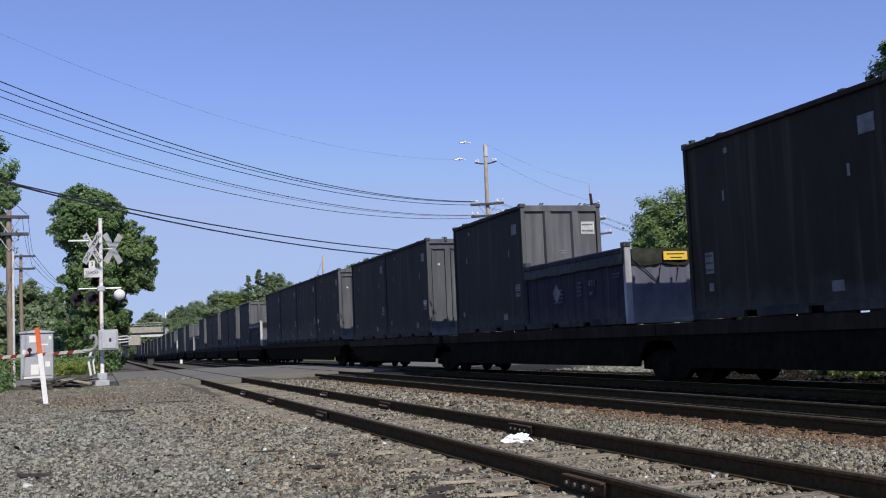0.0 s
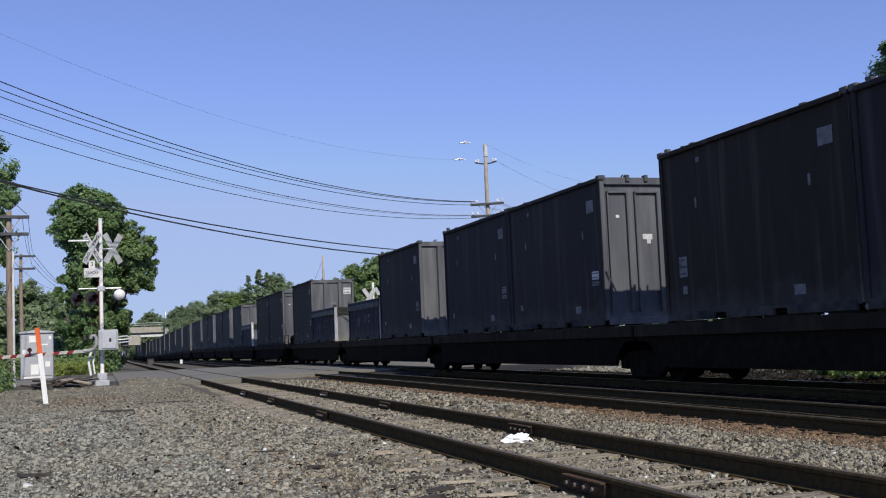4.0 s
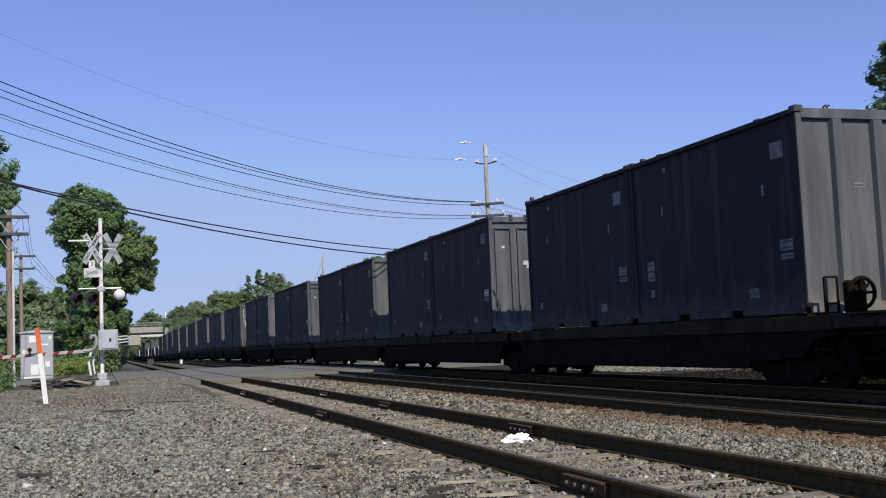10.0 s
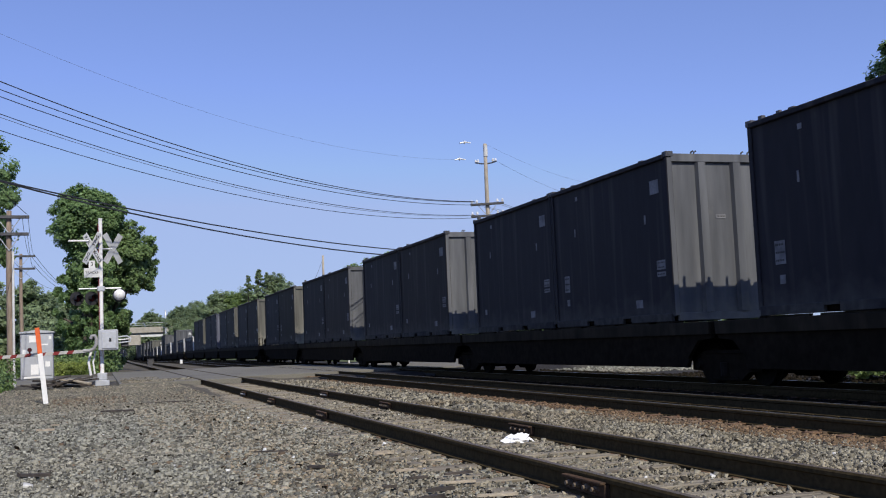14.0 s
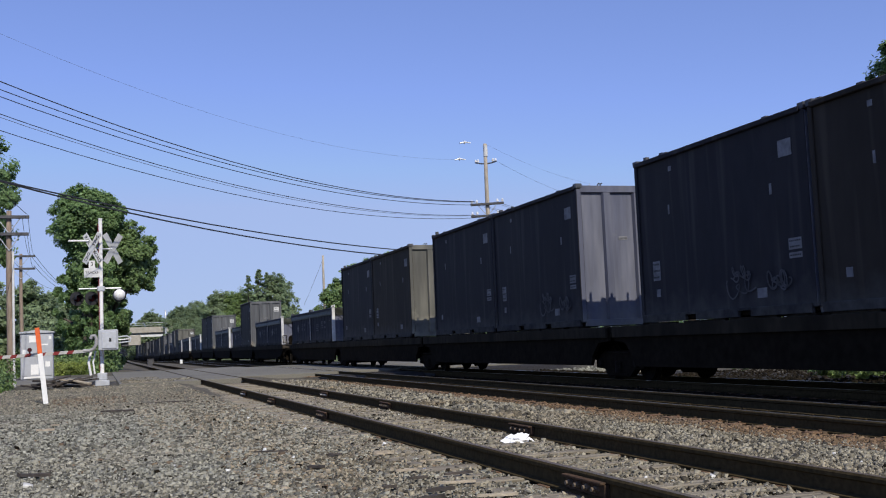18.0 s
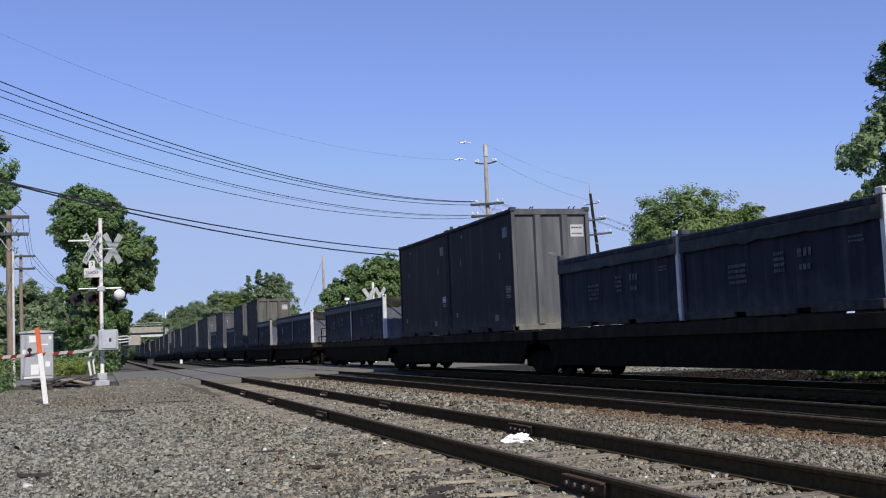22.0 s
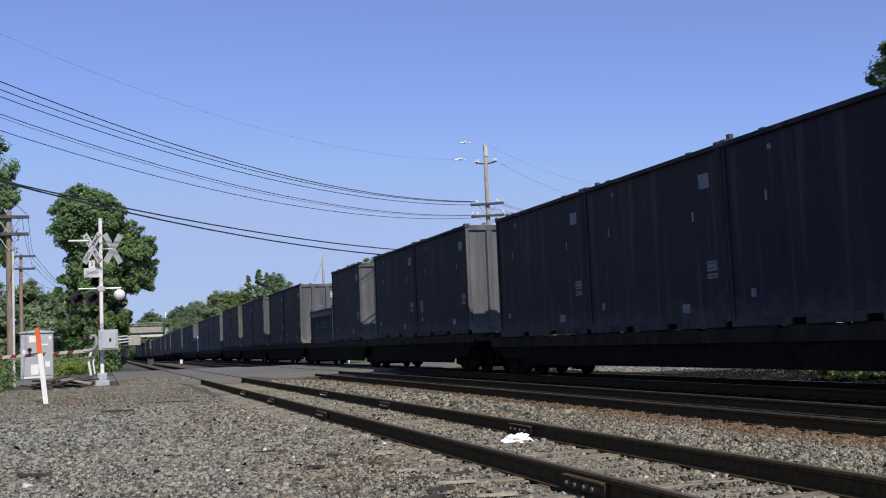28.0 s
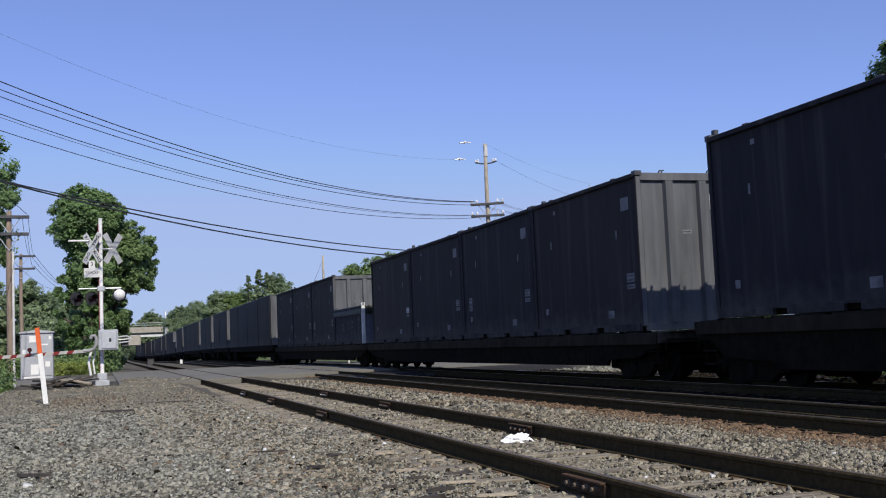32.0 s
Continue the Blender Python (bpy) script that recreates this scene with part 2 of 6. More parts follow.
WIRE_GREY = mat("bare_grey_wire", (0.13, 0.15, 0.2), rough=0.5, vary=0.1, bump=0)
PORCELAIN = mat("pale_porcelain", (0.75, 0.75, 0.74), rough=0.2, vary=0.05, bump=0)
ALU = mat("brushed_aluminium", (0.55, 0.56, 0.57), rough=0.45, metal=0.5, vary=0.1, grain=8, tint=(0.42, 0.43, 0.44), bump=0.05)
SIGN_WHITE = mat("faded_sign_white", (0.62, 0.62, 0.6), rough=0.6, vary=0.1, grain=8, tint=(0.42, 0.42, 0.4), bump=0)
SIGN_BACK = mat("sign_back_grey", (0.46, 0.465, 0.455), rough=0.6, metal=0.2, vary=0.1, bump=0)
BLACK = mat("matt_black", (0.02, 0.02, 0.022), rough=0.7, vary=0.2, bump=0.05)
RED_LENS = mat("dark_red_lens", (0.05, 0.008, 0.008), rough=0.15, vary=0.1, bump=0)
RED = mat("reflective_red", (0.2, 0.024, 0.022), rough=0.45, vary=0.12, bump=0)
ORANGE = mat("marker_orange", (0.72, 0.13, 0.03), rough=0.55, vary=0.12, bump=0)
WHITE = mat("marker_white", (0.78, 0.77, 0.74), rough=0.5, vary=0.06, tint=(0.6, 0.58, 0.54), bump=0)
CAB_GREY = mat("cabinet_aluminium", (0.42, 0.43, 0.45), rough=0.5, metal=0.15, vary=0.08, grain=5, tint=(0.33, 0.34, 0.35), bump=0.03)
CONCRETE = mat("bridge_concrete", (0.36, 0.33, 0.275), rough=0.9, vary=0.16, grain=2, blotch=0.2, tint=(0.26, 0.235, 0.19), bump=0.1)
BLUE_PANEL = mat("solar_cells", (0.03, 0.05, 0.10), rough=0.15, vary=0.1, bump=0)
BAG = mat("white_plastic_bag", (0.86, 0.86, 0.85), rough=0.35, vary=0.08, grain=12, tint=(0.7, 0.7, 0.7), bump=0.2)
BARK = mat("tree_bark", (0.085, 0.07, 0.055), rough=0.95, vary=0.4, grain=12, blotch=2, tint=(0.07, 0.055, 0.045), bump=0.6, stretch=(2, 2, 0.4))


def leaf(name, base, tint, tr=0.48):
    return mat(name, base, rough=0.55, vary=0.12, grain=3, blotch=0.35, tint=tint, amount=0.8, bump=0, island=0.45, translucent=tr, spec=0.35)


LEAF_DEEP = leaf("deep_green_leaf", (0.19, 0.29, 0.115), (0.145, 0.235, 0.095))
LEAF_MID = leaf("mid_green_leaf", (0.19, 0.275, 0.105), (0.145, 0.225, 0.09))
LEAF_LIGHT = leaf("light_green_leaf", (0.21, 0.29, 0.1), (0.155, 0.235, 0.083))
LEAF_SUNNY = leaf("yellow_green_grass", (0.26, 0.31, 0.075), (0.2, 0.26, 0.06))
# paled for distance: the haze is mixed into the leaf colour
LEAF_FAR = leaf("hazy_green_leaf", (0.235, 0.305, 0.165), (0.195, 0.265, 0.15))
LEAF_PALE = leaf("grey_green_leaf", (0.25, 0.34, 0.16), (0.2, 0.29, 0.135))
WOOD_DARK = mat("dark_pole_wood", (0.24, 0.185, 0.14), rough=0.9, vary=0.3, grain=9, blotch=1.5, tint=(0.13, 0.1, 0.075), bump=0.3, stretch=(3, 3, 0.25))
STONE_BROWN = mat("brown_stone", (0.14, 0.1, 0.065), rough=0.9, vary=0.25, grain=30, tint=(0.105, 0.072, 0.045), bump=0.3, island=0.4)
LEAF_GRASS = leaf("grass_blade", (0.12, 0.19, 0.04), (0.08, 0.13, 0.03))


def ground_material():
    """Grey gravel round the tracks, dirt and worn grass further out, with a ragged border between them."""
    m = mat("gravel_ground", (0.078, 0.068, 0.047), rough=0.95, vary=0.45, grain=22, blotch=0.3, tint=(0.11, 0.092, 0.072), amount=0.8, bump=0.9, bump_scale=26)
    nt = m.node_tree
    n, l = nt.nodes, nt.links
    bsdf = n["Principled BSDF"]
    src = bsdf.inputs["Base Color"].links[0].from_socket
    tc = n.new("ShaderNodeTexCoord")
    sep = n.new("ShaderNodeSeparateXYZ")
    l.new(tc.outputs["Object"], sep.inputs[0])
    no = n.new("ShaderNodeTexNoise")
    no.inputs["Scale"].default_value = 0.25
    l.new(tc.outputs["Object"], no.inputs["Vector"])
    add = n.new("ShaderNodeMath")
    add.operation = "MULTIPLY_ADD"
    add.inputs[1].default_value = 9.0
    l.new(no.outputs["Fac"], add.inputs[0])
    l.new(sep.outputs["Y"], add.inputs[2])
    step = n.new("ShaderNodeMapRange")
    step.inputs["From Min"].default_value, step.inputs["From Max"].default_value = 68.0, 73.0
    l.new(add.outputs[0], step.inputs["Value"])
    side = n.new("ShaderNodeMath")      # the railway's own strip stays gravel
    side.operation = "SUBTRACT"
    side.inputs[1].default_value = 9.0
    l.new(sep.outputs["X"], side.inputs[0])
    wide = n.new("ShaderNodeMath")
    wide.operation = "ABSOLUTE"
    l.new(side.outputs[0], wide.inputs[0])
    edge = n.new("ShaderNodeMapRange")
    edge.inputs["From Min"].default_value, edge.inputs["From Max"].default_value = 8.2, 9.4
    l.new(wide.outputs[0], edge.inputs["Value"])
    grass = n.new("ShaderNodeMath")
    grass.operation = "MULTIPLY"
    l.new(step.outputs[0], grass.inputs[0])
    l.new(edge.outputs[0], grass.inputs[1])
    mix = n.new("ShaderNodeMixRGB")
    mix.inputs["Color2"].default_value = (0.10, 0.125, 0.045, 1)
    l.new(grass.outputs[0], mix.inputs["Fac"])
    l.new(src, mix.inputs["Color1"])
    # sooty, oil-soaked ballast along the two main tracks, shade by the train painted in
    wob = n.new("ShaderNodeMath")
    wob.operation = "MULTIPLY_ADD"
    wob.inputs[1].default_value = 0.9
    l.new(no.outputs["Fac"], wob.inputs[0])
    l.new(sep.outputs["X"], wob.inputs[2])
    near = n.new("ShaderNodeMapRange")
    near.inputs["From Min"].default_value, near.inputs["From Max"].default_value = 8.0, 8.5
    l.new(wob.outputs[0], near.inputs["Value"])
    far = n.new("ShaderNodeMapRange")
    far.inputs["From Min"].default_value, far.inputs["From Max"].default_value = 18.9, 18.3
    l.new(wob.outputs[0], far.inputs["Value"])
    soot_shade = n.new("ShaderNodeMath")
    soot_shade.operation = "MULTIPLY"
    l.new(near.outputs[0], soot_shade.inputs[0])
    l.new(far.outputs[0], soot_shade.inputs[1])
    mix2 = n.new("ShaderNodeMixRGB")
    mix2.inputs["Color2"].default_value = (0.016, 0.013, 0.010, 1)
    l.new(soot_shade.outputs[0], mix2.inputs["Fac"])
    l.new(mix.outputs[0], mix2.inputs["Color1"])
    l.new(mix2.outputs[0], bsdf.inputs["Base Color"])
    return m


GROUND = ground_material()


# ---- mesh helpers ----
class Build:
    """Collects boxes, tubes and plates into one mesh."""

    def __init__(self):
        self.v, self.f = [], []

    def add(self, verts, faces):
        o = len(self.v)
        self.v += [tuple(p) for p in verts]
        self.f += [tuple(i + o for i in f) for f in faces]
        return self

    def box(self, x0, x1, y0, y1, z0, z1, b=0.0, m=None):
        if b <= 0:
            vs = [Vector((x, y, z)) for z in (z0, z1) for y in (y0, y1) for x in (x0, x1)]
            fs = [(0, 2, 3, 1), (4, 5, 7, 6), (0, 1, 5, 4), (2, 6, 7, 3), (0, 4, 6, 2), (1, 3, 7, 5)]
        else:
            bm = bmesh.new()
            bmesh.ops.create_cube(bm, size=1.0)
            for p in bm.verts:
                p.co = Vector(((x0 + x1) / 2 + p.co.x * (x1 - x0), (y0 + y1) / 2 + p.co.y * (y1 - y0), (z0 + z1) / 2 + p.co.z * (z1 - z0)))
            bmesh.ops.bevel(bm, geom=bm.edges[:], offset=b, segments=1, affect="EDGES", profile=0.7)
            bm.verts.index_update()
            vs = [p.co.copy() for p in bm.verts]
            fs = [[q.index for q in f.verts] for f in bm.faces]
            bm.free()
        if m is not None:
            vs = [m @ p for p in vs]
        return self.add(vs, fs)

    def tube(self, a, b, r0, r1=None, n=10, caps=True):
        a, b = Vector(a), Vector(b)
        r1 = r0 if r1 is None else r1
        q = (b - a).to_track_quat("Z", "Y")
        vs = []
        for p, r in ((a, r0), (b, r1)):
            vs += [p + q @ Vector((r * math.cos(2 * math.pi * i / n), r * math.sin(2 * math.pi * i / n), 0)) for i in range(n)]
        fs = [(i, (i + 1) % n, n + (i + 1) % n, n + i) for i in range(n)]
        if caps:
            fs += [tuple(range(n - 1, -1, -1)), tuple(range(n, 2 * n))]
        return self.add(vs, fs)

    def path(self, pts, radii, n=8):
        pts = [Vector(p) for p in pts]
        vs, fs = [], []
        last, q = Vector((0, 0, 1)), Vector((0, 0, 1)).rotation_difference(Vector((0, 0, 1)))
        for k, p in enumerate(pts):
            d = (pts[min(k + 1, len(pts) - 1)] - pts[max(k - 1, 0)]).normalized()
            q = last.rotation_difference(d) @ q
            last = d
            r = radii[k] if isinstance(radii, (list, tuple)) else radii
            vs += [p + q @ Vector((r * math.cos(2 * math.pi * i / n), r * math.sin(2 * math.pi * i / n), 0)) for i in range(n)]
        for k in range(len(pts) - 1):
            fs += [(k * n + i, k * n + (i + 1) % n, (k + 1) * n + (i + 1) % n, (k + 1) * n + i) for i in range(n)]
        fs += [tuple(range(n - 1, -1, -1)), tuple(range((len(pts) - 1) * n, len(pts) * n))]
        return self.add(vs, fs)

    def prism(self, outline, y0, y1):
        """An outline in x and z, swept along y."""
        n = len(outline)
        vs = [(x, y0, z) for x, z in outline] + [(x, y1, z) for x, z in outline]
        fs = [(i, (i + 1) % n, n + (i + 1) % n, n + i) for i in range(n)] + [tuple(range(n - 1, -1, -1)), tuple(range(n, 2 * n))]
        return self.add(vs, fs)

    def mesh(self, name, material, smooth=False):
        me = bpy.data.meshes.new(name)
        me.from_pydata(self.v, [], self.f)
        bm = bmesh.new()
        bm.from_mesh(me)
        bmesh.ops.recalc_face_normals(bm, faces=bm.faces[:])
        bm.to_mesh(me)
        bm.free()
        me.materials.append(material)
        if smooth:
            me.shade_smooth()
        return me


def part(name, b, material, parent, label="", smooth=False, at=None):
    me = b if isinstance(b, bpy.types.Mesh) else b.mesh(name, material, smooth)
    ob = new(name, me)
    ob.parent = parent
    if at is not None:
        ob.matrix_basis = at
    if label:
        ob["label"] = label
    return ob


def thing(name, label, category, group="", kind="", at=None):
    ob = tagged(new(name), label, category, group, kind)
    ob.empty_display_size = 0.3
    if at is not None:
        ob.matrix_basis = at
    return ob


def solid(name, b, material, label, category, group="", kind="", at=None, smooth=False):
    ob = tagged(new(name, b if isinstance(b, bpy.types.Mesh) else b.mesh(name, material, smooth)), label, category, group, kind)
    if at is not None:
        ob.matrix_basis = at
    return ob


def soup(name, verts, faces, material):
    """A mesh from arrays: verts (n, 3), faces (m, 3 or 4)."""
    me = bpy.data.meshes.new(name)
    k = faces.shape[1]
    me.vertices.add(len(verts))
    me.vertices.foreach_set("co", np.asarray(verts, dtype=np.float32).ravel())
    me.loops.add(faces.size)
    me.loops.foreach_set("vertex_index", faces.astype(np.int32).ravel())
    me.polygons.add(len(faces))
    me.polygons.foreach_set("loop_start", np.arange(0, faces.size, k, dtype=np.int32))
    me.update(calc_edges=True)
    me.materials.append(material)
    return me


# ---- ground, road ----
RAIL_TOP, X_SIDING, X_MAIN, X_TRAIN = 0.17, (3.40, 4.835), (7.88, 9.315), (11.98, 13.415)
ROAD_NEAR, ROAD_FAR = 38.3, 64.0


def dip(y):
    """The main line falls gently on its way to the overpass."""
    t = min(max((y - 105) / 190, 0), 1)
    return -0.95 * t * t * (3 - 2 * t)


def bend(y):
    """Beyond the overpass the main line swings away to the left."""
    u = max(0.0, y - 250)
    return -0.02 * u * u / (u + 80)


def ground_height(x, y):
    """Level at the ties, rising to the road where the road meets it, with shallow unevenness."""
    t = min(max((y - 20) / 17, 0), 1)
    rise = 0.13 * t * t * (3 - 2 * t)
    if x > 2.4 and y < ROAD_NEAR + 1:
        rise *= max(0.0, 1 - (x - 2.4) * 2)
    if y > ROAD_FAR and x > 2.4:
        rise = max(0.0, rise - (y - ROAD_FAR) * 0.05)
    drop = 0.05 * min(max((x - 6.6) / 0.8, 0), 1) + 0.05 * min(max((x - 10.0) / 1.2, 0), 1)      # the main tracks lie lower
    rise += dip(y) * min(max((x - 5.2) / 1.6, 0), 1)
    return rise - (drop if y < ROAD_NEAR or y > ROAD_FAR else 0.1 if x > 6 else 0) + 0.02 * noise.noise((x * 0.5, y * 0.5, 0)) - 0.02


def build_ground():
    xs = sorted(set([-2500, -900, -300, -120, -60, -40, -30] + [i * 0.8 - 24 for i in range(70)] + [40, 60, 100, 200, 500, 1200, 2500]))
    ys = sorted(set([-2500, -600, -150, -50, -20, -8] + [i * 0.8 - 4 for i in range(90)] + [75, 80, 90, 105, 130, 160, 190, 220, 250, 275, 300, 350, 600, 1200, 3500]))
    vs = [(x, y, ground_height(x, y)) for y in ys for x in xs]
    n = len(xs)
    fs = [(j * n + i, j * n + i + 1, (j + 1) * n + i + 1, (j + 1) * n + i) for j in range(len(ys) - 1) for i in range(n - 1)]
    b = Build()
    b.v, b.f = vs, fs
    return solid("ground", b, GROUND, "grey gravel lot turning to worn grass far off", "ground", kind="structure", smooth=True)


build_ground()
road = Build()
for x0, x1, near in ((0.6, 3.33, 0.0), (3.47, 4.77, 0.2), (4.9, 7.81, 2.2), (7.95, 9.245, 4.6), (9.385, 11.91, 4.9), (12.05, 13.345, 5.2), (13.485, 90, 5.2)):
    road.box(x0, x1, ROAD_NEAR + near, ROAD_FAR, -0.3, 0.16 - (0.05 if x0 > 7.9 else 0) - (0.05 if x0 > 12 else 0), 0.01)
road.box(-70, 0.58, 44.6, 54.0, -0.3, 0.155, 0.01)
solid("road", road, ASPHALT, "worn grey asphalt road over the level crossing", "road", kind="structure")
flange = Build()
for x in (*X_SIDING, *X_MAIN, *X_TRAIN):
    flange.box(x - 0.075, x + 0.075, ROAD_NEAR - 0.02, ROAD_FAR, -0.3, 0.06 - (0.05 if x > 7 else 0) - (0.05 if x > 10 else 0))
solid("road_rubber", flange, BLACK, "black rubber flangeways beside the crossing rails", "flangeway", kind="structure")

# ---- tracks ----
PROFILE = [(-0.07, 0), (0.07, 0), (0.07, 0.012), (0.012, 0.03), (0.009, 0.115), (0.034, 0.128), (0.035, 0.155), (0.026, 0.168),
           (-0.026, 0.168), (-0.035, 0.155), (-0.034, 0.128), (-0.009, 0.115), (-0.012, 0.03), (-0.07, 0.012)]


def rail_pieces(track, x, cuts, head):
    for y0, y1 in zip(cuts, cuts[1:]):
        web, top = Build().prism([(x + px, pz) for px, pz in PROFILE], y0 + 0.004, y1 - 0.004), Build().box(x - 0.024, x + 0.024, y0 + 0.004, y1 - 0.004, 0.166, 0.1705)
        if x > 6:
            web.v, top.v = ([(px + bend(py), py, pz + dip(py)) for px, py, pz in q.v] for q in (web, top))
        r = part("rail", web, RAIL_RUST, track)
        part("rail_head", top, head, r, "worn running surface")


def joint(track, x, y, bolt_mat, side=-1):
    j = part("joint_bar", Build().box(-0.02, 0.02, -0.33, 0.33, 0.022, 0.13, 0.006).box(-0.055 if side < 0 else -0.02, 0.02 if side < 0 else 0.055, -0.33, 0.33, 0.112, 0.132, 0.005), JOINT_BAR, track, "bolted rusty joint bar",
             at=pose(x + side * 0.03, y, 0))
    for k in (-0.22, -0.075, 0.075, 0.22):
        part("bolt", Build().tube((side * 0.015, k, 0.075), (side * 0.05, k, 0.075), 0.019 if bolt_mat is GREY_POST else 0.024, n=8).tube((side * 0.05, k, 0.075), (side * 0.075, k, 0.075), 0.016, n=8), bolt_mat, j)


def build_track(name, label, xs, cuts, head, tie_mat, tie_rows, tie_lift, joints=(), spikes=(), z=0.0):
    track = thing(name, label, "railway track", kind="structure", at=pose(0, 0, z))
    for x, c in zip(xs, cuts):
        rail_pieces(track, x, c, head)
    rng = random.Random(3)
    mid = sum(xs) / 2
    shapes = []
    for k in range(4):
        b = Build().box(-1.32, 1.32, -0.115, 0.115, -0.17, 0.0, 0.012)
        b.v = [(x + rng.uniform(-.012, .012), y + rng.uniform(-.008, .008), z + (rng.uniform(-.012, .004) if z > -0.1 else 0)) for x, y, z in b.v]
        shapes.append(b.mesh("tie", tie_mat))
    plate = Build().box(-0.27 if spikes else -0.1, 0.1, -0.1, 0.1, 0, 0.014, 0.003).mesh("tie_plate", RUST_PLATE)
    dull_plate = Build().box(-0.1, 0.1, -0.09, 0.09, 0, 0.014, 0.003).mesh("tie_plate", RAIL_RUST)
    spike = Build().box(-0.012, 0.012, -0.012, 0.012, 0.0, 0.022).box(-0.018, 0.022, -0.016, 0.016, 0.018, 0.032, 0.004).mesh("spike", RUST_PLATE)
    for y in tie_rows:
        t = part("tie", rng.choice(shapes), None, track, at=pose(mid + rng.uniform(-.06, .06), y, tie_lift + rng.uniform(-.012, .008), 0, 0, rng.uniform(-1.5, 1.5)))
        if y < 31:
            for x in xs:
                part("tie_plate", plate if x == xs[0] or not spikes else dull_plate, None, t, at=t.matrix_basis.inverted() @ pose(x, y, -0.012 if not spikes else 0.0))
        if y < 24 and spikes:
            for x in spikes:
                part("spike", spike, None, t, at=t.matrix_basis.inverted() @ pose(x - 0.085, y + rng.uniform(-.05, .05), 0.0))
    for x, y in joints:
        joint(track, x, y, GREY_POST if (x, y) in ((3.40, 26.7), (4.835, 23.8)) else BOLT_PALE)
    return track


FALL = (140, 170, 200, 230, 260, 295, 340, 400)
build_track("siding_track", "rusty jointed siding rails on worn grey wooden ties", X_SIDING,
            ([-30, 7.2, 16.9, 22.2, 26.7, ROAD_FAR, 180], [-30, 12.0, 18.4, 23.8, ROAD_FAR, 190]), RAIL_DULL, TIE,
            [-5.36 + 0.53 * k for k in range(82)], 0.008,
            joints=((3.40, 7.2), (3.40, 16.9), (3.40, 22.2), (3.40, 26.7), (4.835, 12.0), (4.835, 18.4), (4.835, 23.8)))
build_track("main_track", "polished main line rails on dark ties with rusty plates", X_MAIN,
            ([-30, ROAD_FAR, 105, *FALL, 500],) * 2, RAIL_SHINE, TIE_DARK, [4.0 + 0.53 * k for k in range(64)], -0.01, spikes=(7.88,), z=-0.05)
build_track("train_track", "main line rails under the freight train", X_TRAIN,
            ([-900, ROAD_FAR, 105, *FALL, 500, 700, 1300],) * 2, RAIL_SHINE, TIE_DARK, [8.0 + 0.53 * k for k in range(56)], -0.01, z=-0.1)

# ---- the freight train ----
HALF_W, BOX_L, TALL_H, LOW_H, DECK, LONG_DROP = 1.24, 6.06, 3.56, 1.78, 1.38, 0.18


def sticker(parent, w, h, x, y, z, face, material=WHITE_ST, bars=2, label=""):
    """A printed plate on the side (face 'x', seen from -x) or on the front end (face 'y', seen from -y)."""
    turn = pose(x, y, z, 0, 0, -90) if face == "x" else pose(x, y, z)
    p = part("label_plate", Build().box(-w / 2, w / 2, -0.004, 0.004, -h / 2, h / 2), material, parent, label or "weathered printed plate", at=turn)
    rng = random.Random(int(w * 1000 + h * 77 + y * 13))
    b = Build()
    for k in range(bars):
        zz = h / 2 - h * (k + 0.5) / bars
        xx = -w * 0.42
        while xx < w * 0.36:
            d = rng.uniform(0.06, 0.16) * w
            b.box(xx, min(xx + d, w * 0.42), -0.006, -0.003, zz - h * 0.14 / bars, zz + h * 0.14 / bars)
            xx += d + w * 0.05
    if bars:
        part("print", b, INK, p)["kind"] = "stuff"
    return p


def scrawl(parent, y, z, size, seed, material=CHALK):
    """Loops of spray paint with no readable letters, on the side of a container."""
    rng = random.Random(seed)
    b = Build()
    for k in range(rng.randint(1, 2)):
        cy, cz, r = y + rng.uniform(-.2, .2) * size, z + rng.uniform(-.12, .12) * size, size * rng.uniform(.16, .26)
        a0, waves, lag = rng.uniform(0, 6), rng.uniform(2.5, 4.5), rng.uniform(0.8, 1.6)
        pts = [Vector((-HALF_W - 0.012, cy + size * (i / 48 - 0.5) + 0.7 * r * math.sin(a0 + lag + 6.28 * waves * i / 48),
                       cz + r * math.sin(a0 + 6.28 * waves * i / 48) * (0.7 + 0.5 * math.sin(a0 * 3 + i * 0.21)))) for i in range(49)]
        for p, q in zip(pts, pts[1:]):
            d = (q - p).normalized().cross(Vector((1, 0, 0))) * 0.016
            b.add([p - d, q - d, q + d, p + d], [(0, 1, 2, 3)])
    p = part("spray_paint", b, material, parent, "faded grey sprayed scribble")
    p["kind"] = "stuff"
    return p


CAST = Build().box(-0.09, 0.09, -0.09, 0.09, -0.06, 0.06, 0.012)
CAST.box(-0.035, 0.035, -0.097, -0.085, -0.025, 0.025)
CAST_MESH = CAST.mesh("corner_casting", RAIL_DARK)
CAST_WHITE = CAST.mesh("corner_casting", WHITE_POST)
HOLE = Build().tube((0, -0.094, 0), (0, -0.101, 0), 0.04, n=12).mesh("casting_hole", INK)


